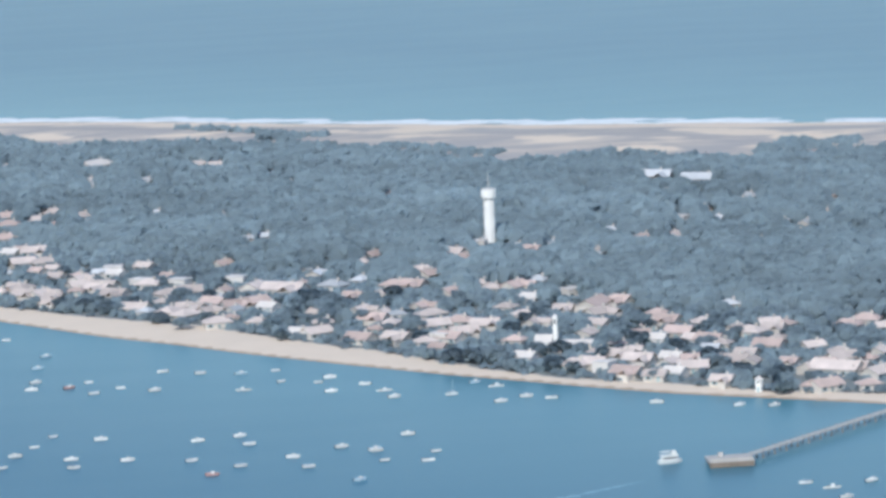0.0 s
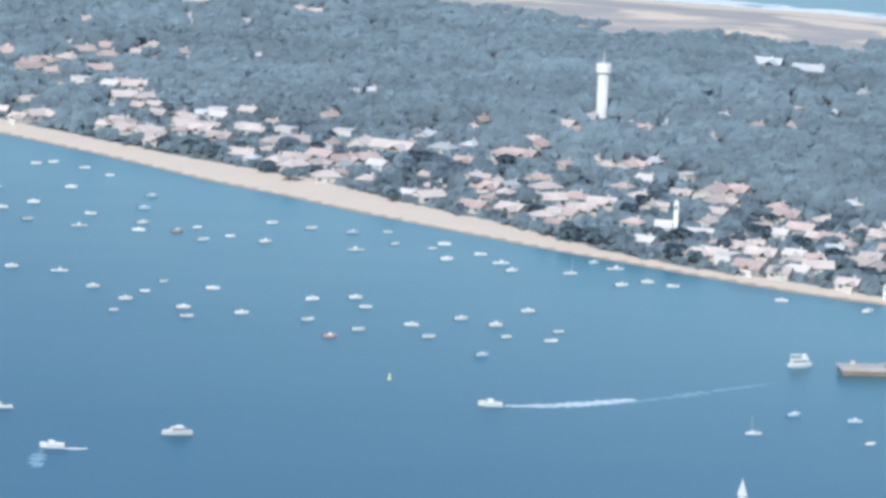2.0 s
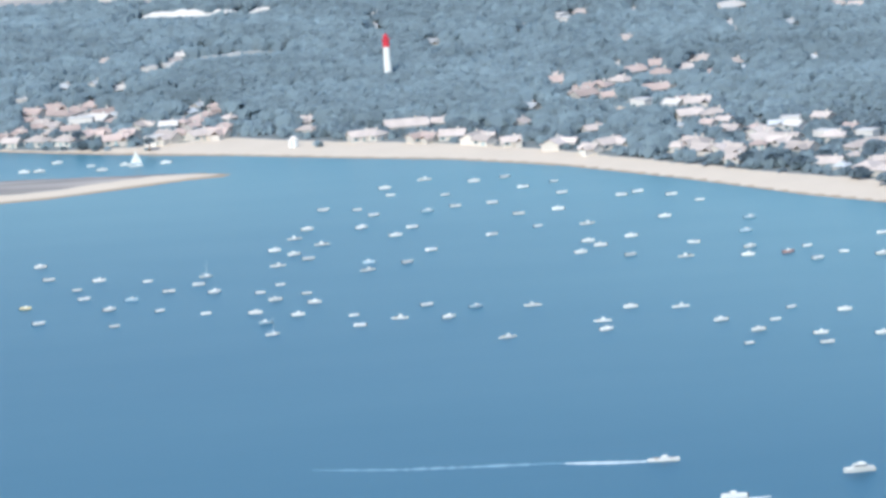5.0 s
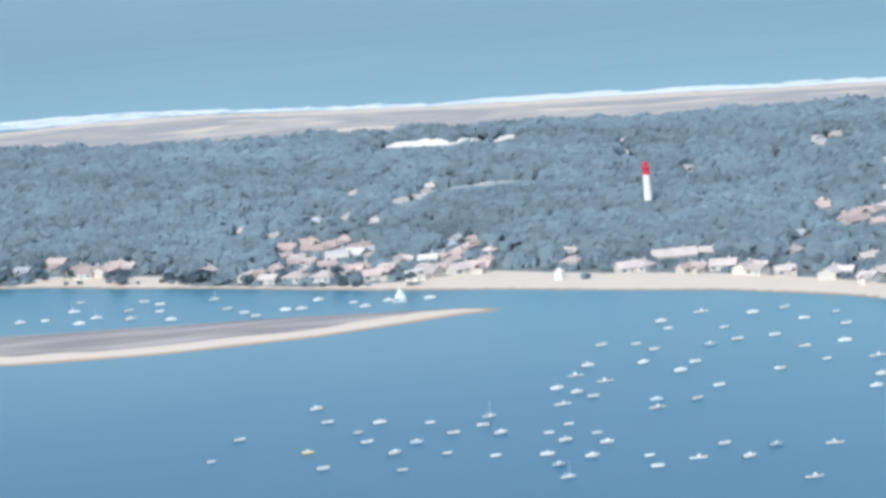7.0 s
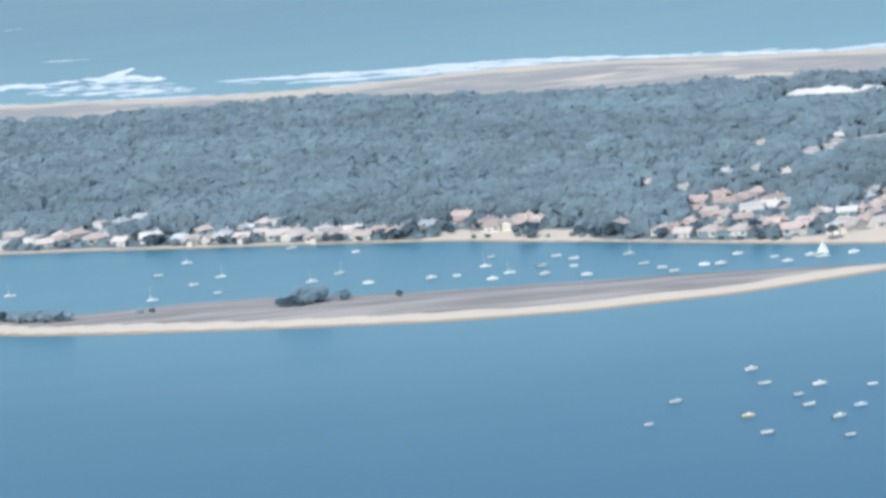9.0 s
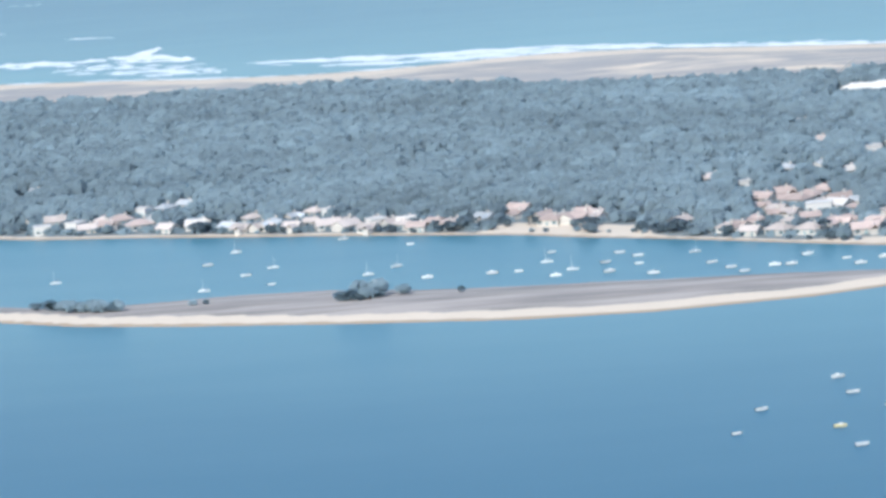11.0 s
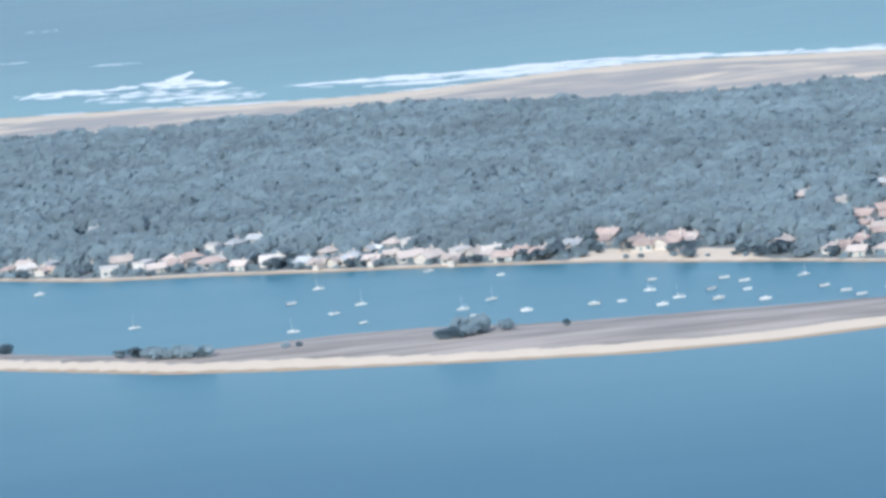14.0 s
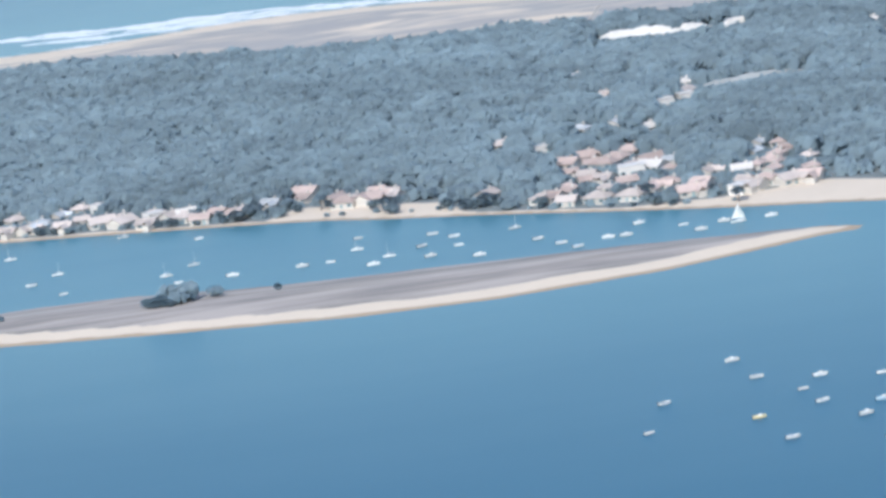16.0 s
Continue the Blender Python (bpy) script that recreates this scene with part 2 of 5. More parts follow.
SPIT_OUT = [(-1500, 2900), (-900, 2515), (-665, 2330), (-596, 2275), (-502, 2214), (-446, 2191), (-364, 2164), (-285, 2142), (-222, 2136),
            (-149, 2147), (-106, 2165), (-81, 2177), (-54, 2180)]
SPIT_IN = [(-1500, 2960), (-900, 2570), (-679, 2390), (-607, 2325), (-574, 2301), (-512, 2266), (-485, 2268), (-430, 2271), (-389, 2267),
           (-340, 2248), (-291, 2236), (-240, 2230), (-182, 2222), (-124, 2208), (-97, 2203), (-75, 2196), (-54, 2181)]
BEACH = [(-1500, 8), (-330, 8), (-315, 34), (-246, 34), (-232, 9), (-160, 8), (-113, 24), (-69, 53), (-24, 48), (21, 47), (78, 44), (119, 40), (159, 42), (215, 53), (256, 62), (294, 51),
         (343, 41), (377, 24), (410, 17), (456, 25), (489, 18), (537, 24), (1500, 24)]
WOOD_EDGE = [(-1500, 3440), (-847, 3110), (-735, 3140), (-573, 3090), (-459, 3085), (-373, 3015), (-275, 2985), (-160, 2943), (-49, 2915),
             (23, 2891), (95, 2880), (150, 2885), (193, 2790), (267, 2786), (335, 2762), (376, 2700), (426, 2622), (463, 2558), (500, 2572), (536, 2555), (573, 2545), (603, 2512), (641, 2528), (690, 2530),
             (1500, 2080)]

# bare sand on the ocean dunes: centre, half length, half depth
DUNE_SAND = [(558, 2610, 26, 16), (615, 2690, 34, 30), (660, 2640, 20, 14), (312, 2850, 34, 16), (372, 2830, 22, 14), (184, 2880, 20, 14), (-165, 2985, 24, 10),
             (430, 2760, 20, 12), (500, 2700, 18, 12), (-40, 2985, 30, 10)]
SANDY = [(136, 2282, 14), (146, 2300, 9)]


def along(line, x):
    return np.interp(x, [p[0] for p in line], [p[1] for p in line])


def soft_noise(x, y, size, seed=0.0):
    """Smooth waves without a repeat that can be seen, about -1 to 1."""
    a = np.sin(x / size + 1.3 * np.sin(y / size * 0.7 + seed) + seed * 2.1)
    b = np.sin(y / size * 1.17 + 1.1 * np.sin(x / size * 0.83 + seed * 1.7))
    c = np.sin((x * 0.6 + y * 0.8) / size * 1.9 + seed)
    return (a + b + 0.6 * c) / 2.6


def lie(x, y):
    """Height, and how far inland a place is from the bay, the ocean and the edge of the spit."""
    x, y = np.asarray(x, float), np.asarray(y, float)
    wob = 3.0 * soft_noise(x, y, 23.0, 0.4)
    bay = (y - along(BAY, x)) * 0.80 + wob * 0.4
    ocean = (along(OCEAN, x) - y) * 0.92 + wob
    spit = np.minimum((y - along(SPIT_OUT, x)) * 0.95, (along(SPIT_IN, x) - y) * 0.95 + wob * 0.6)
    spit = np.where(x > -54, np.minimum(spit, -54 - x), spit)
    main = np.minimum(bay, ocean)
    d = np.maximum(main, spit)
    h = np.where(d < 0, np.maximum(d * 0.06, -4.0), np.minimum(d * 0.05, 1.8))
    inland = np.clip((main - 40) / 160, 0, 1)
    h = h + inland * (2.6 + 1.6 * soft_noise(x, y, 60.0, 2.0))
    dune = np.clip(1 - np.abs(ocean - 120) / 110, 0, 1) * np.clip(ocean / 30, 0, 1)
    h = h + dune * (3.2 + 2.2 * soft_noise(x, y, 26.0, 5.0))
    back = np.clip(spit / 18, 0, 1) * (main < 0)
    h = h + back * (0.9 + 0.5 * soft_noise(x, y, 14.0, 1.0))
    return h, bay, ocean, spit


def height(x, y):
    return float(lie(x, y)[0])


def sheet(name, xs, ys, z, mat, fields):
    nx, ny = len(xs), len(ys)
    gx, gy = np.meshgrid(xs, ys)
    co = np.stack([gx, gy, np.broadcast_to(z, gx.shape)], -1).reshape(-1, 3).astype(np.float32)
    i = np.arange(nx * ny).reshape(ny, nx)
    quads = np.stack([i[:-1, :-1], i[:-1, 1:], i[1:, 1:], i[1:, :-1]], -1).reshape(-1, 4)
    me = raw_mesh(name, co, quads)
    for key, values in fields.items():
        at = me.attributes.new(key, "FLOAT", "POINT")
        at.data.foreach_set("value", np.asarray(values, np.float32).ravel())
    me.materials.append(mat)
    me.polygons.foreach_set("use_smooth", np.ones(len(quads), bool))
    return new(name, me)


def raw_mesh(name, co, quads):
    me = bpy.data.meshes.new(name)
    me.vertices.add(len(co))
    me.vertices.foreach_set("co", np.asarray(co, np.float32).ravel())
    me.loops.add(quads.size)
    me.loops.foreach_set("vertex_index", np.asarray(quads, np.int32).ravel())
    me.polygons.add(len(quads))
    me.polygons.foreach_set("loop_start", np.arange(0, quads.size, quads.shape[1], dtype=np.int32))
    me.update(calc_edges=True)
    return me


def ground_sheet():
    xs, ys = np.arange(-1500, 1501, 7.0), np.arange(1080, 3761, 7.0)
    gx, gy = np.meshgrid(xs, ys)
    h, bay, ocean, spit = lie(gx, gy)
    wood = along(WOOD_EDGE, gx)
    main = np.minimum(bay, ocean) > 0
    beach = along(BEACH, gx)
    soil = np.where(main, np.minimum(np.clip((gy - along(BAY, gx) - beach) / 16 + 0.5, 0, 1), np.clip((wood - gy) / 30 + 0.5, 0, 1)), 0)
    for cx, cy, r in SANDY:
        soil = np.minimum(soil, np.clip(np.hypot(gx - cx, (gy - cy) * 0.6) / r - 0.5, 0, 1))
    grass = np.where(main & (ocean < 300), np.clip((ocean - 26) / 50, 0, 0.64), 0)
    for cx, cy, rx, ry in DUNE_SAND:
        grass = np.minimum(grass, np.clip(np.hypot((gx - cx) / rx, (gy - cy + 0.45 * (gx - cx)) / ry) - 0.5, 0, 1))
    inner = np.clip(((gy - along(SPIT_OUT, gx)) * 0.9 - 14) / 5, 0, 1.2) * np.clip((-gx - 62) / 40, 0, 1) * (spit > -2)
    grass = np.maximum(grass, np.where(main, 0, inner))
    wet = np.clip(1 - np.maximum(np.minimum(bay, ocean), spit) / 8, 0, 1)
    ob = sheet("ground", xs, ys, h, GROUND, {"soil": soil, "grass": grass, "wet": wet, "turf": np.where(main, 0.0, 0.85)})
    return tagged(ob, "sandy spit of land with beaches, dunes and pine soil", "ground", kind="structure")


def sea_sheet():
    """Finely divided round the coast, reaching on to the horizon."""
    far = [-30000, -12000, -5000, -2500]
    xs = np.array(far + list(np.arange(-1500, 1501, 20.0)) + [2500, 5000, 12000, 30000])
    ys = np.array([-20000, -5000, 0] + list(np.arange(900, 4001, 15.0)) + [4400, 5000, 8000, 15000, 40000])
    gx, gy = np.meshgrid(xs, ys)
    h, bay, ocean, spit = lie(np.clip(gx, -1500, 1500), gy)
    d = -np.maximum(np.minimum(bay, ocean), spit)
    beside = np.clip((spit - bay) / 240 + 0.5, 0, 1)
    reach = np.where(ocean < 0, 620.0, 560.0 - 180 * beside)
    shallow = np.clip(1 - d / reach, 0, 1) ** 1.6
    lagoon = np.clip((gy - along(SPIT_OUT, np.clip(gx, -1500, 1500))) / 30, 0, 1) * (bay < 0) * np.clip((-gx - 40) / 160, 0, 1)
    shallow = shallow * (1 - 0.15 * lagoon) * np.where(ocean < 0, 1, 1 - 0.3 * beside)
    shallow = np.maximum(shallow, 0.62 * lagoon)
    ob = sheet("sea", xs, ys, 0.0, SEA, {"shallow": shallow})
    return tagged(ob, "calm blue sea water around the spit", "water", kind="structure")


ground_sheet()
sea_sheet()


# ---- shapes ----
def box(bm, x0, x1, y0, y1, z0, z1, taper=0.0):
    """A block; taper draws its top in by that many metres."""
    v = [bm.verts.new(p) for p in ((x0, y0, z0), (x1, y0, z0), (x1, y1, z0), (x0, y1, z0), (x0 + taper, y0 + taper, z1), (x1 - taper, y0 + taper, z1),
                                   (x1 - taper, y1 - taper, z1), (x0 + taper, y1 - taper, z1))]
    for f in ((3, 2, 1, 0), (4, 5, 6, 7), (0, 1, 5, 4), (1, 2, 6, 5), (2, 3, 7, 6), (3, 0, 4, 7)):
        bm.faces.new([v[i] for i in f])
    return bm


def turned(bm, profile, sides=16, at=(0, 0)):
    """A solid of revolution from (radius, height) steps, closed at both ends."""
    rings = []
    for r, z in profile:
        rings.append([bm.verts.new((at[0] + r * math.cos(2 * math.pi * k / sides), at[1] + r * math.sin(2 * math.pi * k / sides), z)) for k in range(sides)])
    for a, b in zip(rings, rings[1:]):
        for k in range(sides):
            bm.faces.new((a[k], a[(k + 1) % sides], b[(k + 1) % sides], b[k]))
    bm.faces.new(rings[0][::-1])
    bm.faces.new(rings[-1])
    return bm


def prism(bm, outline, x0, x1):
    """An outline in y and z, drawn out along x."""
    a = [bm.verts.new((x0, y, z)) for y, z in outline]
    b = [bm.verts.new((x1, y, z)) for y, z in outline]
    k = len(outline)
    for i in range(k):
        bm.faces.new((a[i], b[i], b[(i + 1) % k], a[(i + 1) % k]))
    bm.faces.new(a[::-1])
    bm.faces.new(b)
    return bm


def part(name, bm, mat, parent=None, label="", smooth=False):
    bmesh.ops.recalc_face_normals(bm, faces=bm.faces)
    me = bpy.data.meshes.new(name)
    bm.to_mesh(me)
    bm.free()
    me.materials.append(mat)
    if smooth:
        me.polygons.foreach_set("use_smooth", np.ones(len(me.polygons), bool))
    ob = new(name, me)
    ob.parent = parent
    return tagged(ob, label)


def thing(name, label, category, group="", m=None):
    ob = tagged(new(name), label, category, group)
    if m is not None:
        ob.matrix_basis = m
    return ob


PROTOTYPES = {}


def place(key, build, m):
    """The first of a kind is built, the rest are copies of it."""
    if key in PROTOTYPES:
        return copy_thing(PROTOTYPES[key], m)
    ob = build()
    ob.matrix_basis = m
    PROTOTYPES[key] = ob
    return ob


# ---- houses ----
def house(width, deep, tall, roof, wall_mat, roof_mat, label, chimney=True, wing=False, name="house"):
    ob = thing(name, label, "house", "houses of the village")
    bm = box(bmesh.new(), -width / 2, width / 2, -deep / 2, deep / 2, -2.0, tall)
    if wing:
        box(bm, width * 0.12, width * 0.46, -deep / 2 - deep * 0.55, -deep / 2 + 0.02, -2.0, tall - 0.05)
    part("wall", bm, wall_mat, ob)
    over, rise, t = 0.7, deep * 0.27, 0.22
    bm = bmesh.new()
    if roof == "gable":
        prism(bm, [(-deep / 2 - over, tall - 0.25), (0, tall + rise), (deep / 2 + over, tall - 0.25), (deep / 2 + over, tall - 0.25 + t), (0, tall + rise + t),
                   (-deep / 2 - over, tall - 0.25 + t)], -width / 2 - over, width / 2 + over)
        part("gable", prism(bmesh.new(), [(-deep / 2, tall), (deep / 2, tall), (0, tall + rise - 0.05)], -width / 2 + 0.01, width / 2 - 0.01), wall_mat, ob)
    elif roof == "hip":
        w, d = width / 2 + over, deep / 2 + over
        lo = [bm.verts.new(p) for p in ((-w, -d, tall), (w, -d, tall), (w, d, tall), (-w, d, tall))]
        mid = [bm.verts.new(p) for p in ((-w, -d, tall + t), (w, -d, tall + t), (w, d, tall + t), (-w, d, tall + t))]
        r0, r1 = bm.verts.new((-max(w - d, 0.3), 0, tall + rise + t)), bm.verts.new((max(w - d, 0.3), 0, tall + rise + t))
        bm.faces.new(lo[::-1])
        for i in range(4):
            bm.faces.new((lo[i], lo[(i + 1) % 4], mid[(i + 1) % 4], mid[i]))
        bm.faces.new((mid[0], mid[1], r1, r0))
        bm.faces.new((mid[2], mid[3], r0, r1))
        bm.faces.new((mid[1], mid[2], r1))
        bm.faces.new((mid[3], mid[0], r0))
    else:
        box(bm, -width / 2 - 0.3, width / 2 + 0.3, -deep / 2 - 0.3, deep / 2 + 0.3, tall + 0.004, tall + 0.45)
    roof_ob = part("roof", bm, roof_mat, ob)
    if wing:
        x0, x1, y0 = width * 0.12 - 0.5, width * 0.46 + 0.5, -deep / 2 - deep * 0.55 - 0.6
        bm, xm = bmesh.new(), width * 0.29
        a = [bm.verts.new((x, y0, z)) for x, z in ((x0, tall - 0.2), (xm, tall + rise * 0.8), (x1, tall - 0.2), (x1, tall), (xm, tall + rise * 0.8 + t), (x0, tall))]
        b = [bm.verts.new((v.co.x, -deep * 0.05, v.co.z)) for v in a]
        for i in range(6):
            bm.faces.new((a[i], a[(i + 1) % 6], b[(i + 1) % 6], b[i]))
        bm.faces.new(a[::-1])
        bm.faces.new(b)
        part("wing_roof", bm, roof_mat, ob)
    if chimney and roof != "flat":
        part("chimney", box(bmesh.new(), width * 0.2, width * 0.2 + 0.9, -0.45, 0.45, tall + rise * 0.5, tall + rise + 1.3), wall_mat, roof_ob)
    front = -deep / 2
    k = max(2, int(width / (3.6 if width < 25 else 7.0)))
    for level in range(1 if tall < 5 else 2):
        for i in range(k):
            x = (i + 0.5) * width / k - width / 2
            if wing and x > width * 0.05:
                continue
            z = 0.9 + 2.7 * level
            if level == 0 and i == k // 2:
                part("door", box(bmesh.new(), x - 0.5, x + 0.5, front - 0.05, front + 0.05, 0.0, 2.1), SHUTTER, ob)
                continue
            win = part("window", box(bmesh.new(), x - 0.6, x + 0.6, front - 0.03, front + 0.05, z, z + 1.3), GLASS, ob)
            for s in (-1, 1):
                part("shutter", box(bmesh.new(), x + s * 0.92 - 0.3, x + s * 0.92 + 0.3, front - 0.07, front + 0.02, z - 0.05, z + 1.35), SHUTTER, win)
    return ob


SHAPES = {"0": (7.5, 6.5, 2.6), "1": (9.5, 7.8, 2.7), "2": (13.0, 9.6, 2.8), "3": (22.0, 11.5, 3.4)}
LOOKS = {"p": (CREAM, PALE_TILE, "pale tiled house with cream walls among garden trees"), "t": (CREAM, TILE, "terracotta tiled house with cream walls"),
         "w": (PLASTER, BRIGHT_SHEET, "pale plastered house with a light roof"), "s": (CREAM, SLATE, "house with a grey-white roof between pines")}
TAKEN = []


def put_house(kind, x, y, turn):
    """A house by its look and size, in one of three roof forms."""
    form = dice.choice(("gable", "hip", "wing")) if kind[0] != "w" else dice.choice(("gable", "flat"))
    width, deep, tall = SHAPES[kind[1]]
    wall, roof, label = LOOKS[kind[0]]
    tall = tall + (1.6 if form == "flat" else 0)
    kind = kind + form
    build = lambda: house(width, deep, tall, "gable" if form == "wing" else form, wall, roof, label, form != "flat", form == "wing")
    y = max(y, float(along(BAY, x)) + max(float(along(BEACH, x)) - 2 + width * 0.42, 10 + width * 0.45 + dice.uniform(0, 13)))
    if x < -260:
        y += dice.uniform(-6, 5)
    TAKEN.append((x, y, width))
    return place("house " + kind, build, pose(x, y, height(x, y), 0, 0, turn))


# ---- boats ----
def hull_mesh(length, beam, free, transom=0.8, rows=9):
    """A boat's shell: pointed bow with sheer, flat stern, deck inside."""
    bm = bmesh.new()
    rings = []
    for i in range(rows):
        u = i / (rows - 1)
        x = (u - 0.5) * length
        half = beam / 2 * (transom + (1 - transom) * min(1, u * 3)) * (1 - max(0, (u - 0.55) / 0.45) ** 2.2)
        half = max(half, 0.04)
        top = free * (1 + 0.45 * max(0, u - 0.4) ** 1.5)
        rings.append([bm.verts.new(p) for p in ((x, 0, -0.25), (x, half * 0.75, -0.05), (x, half, top), (x, half * 0.86, top + 0.03), (x, half * 0.8, top - 0.2),
                                                (x, -half * 0.8, top - 0.2), (x, -half * 0.86, top + 0.03), (x, -half, top), (x, -half * 0.75, -0.05))])
    for a, b in zip(rings, rings[1:]):
        for k in range(9):
            bm.faces.new((a[k], a[(k + 1) % 9], b[(k + 1) % 9], b[k]))
    bm.faces.new(rings[0][::-1])
    bm.faces.new(rings[-1])
    return bm


def motor_boat(length, mat, label, cabin=True, cover=False):
    ob = thing("motorboat", label, "boat", "moored boats")
    beam, free = length * 0.38, length * 0.17
    part("hull", hull_mesh(length, beam, free), mat, ob, smooth=False)
    if cabin:
        c = part("cabin", box(bmesh.new(), -length * 0.12, length * 0.2, -beam * 0.3, beam * 0.3, free * 0.7, free + length * 0.13, 0.25), HULL, ob)
        part("windscreen", box(bmesh.new(), length * 0.13, length * 0.2, -beam * 0.26, beam * 0.26, free + length * 0.05, free + length * 0.11, 0.08), GLASS, c)
    if cover:
        part("cover", box(bmesh.new(), -length * 0.42, length * 0.05, -beam * 0.36, beam * 0.36, free * 0.8, free + 0.35, 0.2), COVER, ob)
    else:
        part("deck", box(bmesh.new(), -length * 0.45, -length * 0.13, -beam * 0.33, beam * 0.33, free * 0.62, free * 0.75), DECK, ob)
    m = part("outboard_motor", box(bmesh.new(), -length * 0.56, -length * 0.5, -0.22, 0.22, -0.2, free + 0.45, 0.06), BLACK, ob)
    part("foredeck", box(bmesh.new(), length * 0.2, length * 0.36, -beam * 0.24, beam * 0.24, free * 0.8, free * 1.12, 0.12), HULL, ob)
    return ob


def pinasse(length, mat, label):
    ob = thing("wooden_launch", label, "boat", "moored boats")
    beam, free = length * 0.24, length * 0.085
    part("hull", hull_mesh(length, beam, free, 0.35), mat, ob)
    part("cabin", box(bmesh.new(), -length * 0.05, length * 0.14, -beam * 0.3, beam * 0.3, free * 0.7, free + 1.1, 0.12), HULL, ob)
    part("engine_box", box(bmesh.new(), -length * 0.3, -length * 0.16, -beam * 0.22, beam * 0.22, free * 0.6, free + 0.35, 0.08), WOOD, ob)
    part("foredeck", box(bmesh.new(), length * 0.18, length * 0.38, -beam * 0.22, beam * 0.22, free * 0.85, free * 1.15, 0.1), WOOD, ob)
    return ob


def sail_boat(length, label, sails=False):
    ob = thing("sailing_boat", label, "boat", "moored boats")
    beam, free = length * 0.3, length * 0.11
    part("hull", hull_mesh(length, beam, free, 0.6), HULL, ob)
    part("cabin", box(bmesh.new(), -length * 0.05, length * 0.22, -beam * 0.26, beam * 0.26, free * 0.8, free + 0.55, 0.15), HULL, ob)
    part("cockpit", box(bmesh.new(), -length * 0.4, -length * 0.08, -beam * 0.25, beam * 0.25, free * 0.6, free * 0.82), DECK, ob)
    mast = part("mast", turned(bmesh.new(), [(0.10, free), (0.08, length * 0.7), (0.05, length * 1.2)], 8, (length * 0.1, 0)), ALLOY, ob)
    if sails:
        bm = bmesh.new()
        for pts in (((length * 0.08, free + 1.0), (-length * 0.42, free + 1.1), (length * 0.08, length * 1.18)), ((length * 0.13, free + 0.8), (length * 0.48, free + 0.7), (length * 0.13, length * 1.0))):
            a = [bm.verts.new((x, 0.35 * (i == 1), z)) for i, (x, z) in enumerate(pts)]
            b = [bm.verts.new((x, 0.06 + 0.35 * (i == 1), z)) for i, (x, z) in enumerate(pts)]
            bm.faces.new(a)
            bm.faces.new(b[::-1])
            for i in range(3):
                bm.faces.new((a[i], a[(i + 1) % 3], b[(i + 1) % 3], b[i]))
        part("sail", bm, SAIL, ob)
    boom = part("boom", box(bmesh.new(), -length * 0.36, length * 0.09, -0.16, 0.16, free + 0.9, free + 1.2, 0.04), COVER, mast)
    return ob


def cruiser(length, label, name="motor_yacht"):
    ob = thing(name, label, "boat", "moored boats")
    beam, free = length * 0.3, length * 0.13
    part("hull", hull_mesh(length, beam, free), HULL, ob)
    c = part("cabin", box(bmesh.new(), -length * 0.28, length * 0.24, -beam * 0.38, beam * 0.38, free * 0.75, free + length * 0.12, 0.4), HULL, ob)
    part("side_window", box(bmesh.new(), -length * 0.24, length * 0.17, -beam * 0.39, beam * 0.39, free + length * 0.045, free + length * 0.085, 0.1), GLASS, c)
    part("flybridge", box(bmesh.new(), -length * 0.2, length * 0.06, -beam * 0.3, beam * 0.3, free + length * 0.125, free + length * 0.17, 0.25), HULL, ob)
    part("foredeck", box(bmesh.new(), length * 0.22, length * 0.4, -beam * 0.24, beam * 0.24, free, free * 1.25, 0.2), HULL, ob)
    part("swim_platform", box(bmesh.new(), -length * 0.54, -length * 0.49, -beam * 0.36, beam * 0.36, 0.2, 0.4), DECK, ob)
    return ob


BOATS = {
    "white": lambda: motor_boat(5.6, HULL, "white open motorboat moored on calm water"),
    "covered": lambda: motor_boat(5.2, HULL, "white motorboat under a canvas cover", cabin=False, cover=True),
    "blue": lambda: motor_boat(5.4, HULL_BLUE, "blue-hulled motorboat with a white cabin"),
    "red": lambda: motor_boat(5.4, HULL_RED, "red-hulled motorboat with a white cabin"),
    "small": lambda: motor_boat(4.2, HULL, "small white dinghy with an outboard motor", cabin=False),
    "launch": lambda: pinasse(7.0, WOOD, "brown wooden launch with a white cabin"),
    "launch_white": lambda: pinasse(7.0, HULL, "long white launch with wooden deck"),
    "yellow": lambda: motor_boat(5.0, HULL_GLINT, "motorboat at its mooring, coloured pale yellow for a sun glint"),
    "sail": lambda: sail_boat(5.8, "white sailing boat at anchor, sails furled"),
    "cruiser": lambda: cruiser(10.5, "white cabin cruiser at anchor"),
}
MIX = ["white"] * 6 + ["covered"] * 4 + ["small"] * 4 + ["blue", "blue", "launch_white", "launch_white", "red", "sail"]
dice = random.Random(7)


def moor(places, kinds=MIX, heading=8, spread=14):
    for i, (x, y) in enumerate(places):
        kind = dice.choice(kinds)
        place("boat " + kind, BOATS[kind], pose(x, y, 0.02, 0, 0, heading + dice.uniform(-spread, spread) + (180 if dice.random() < 0.3 else 0)))


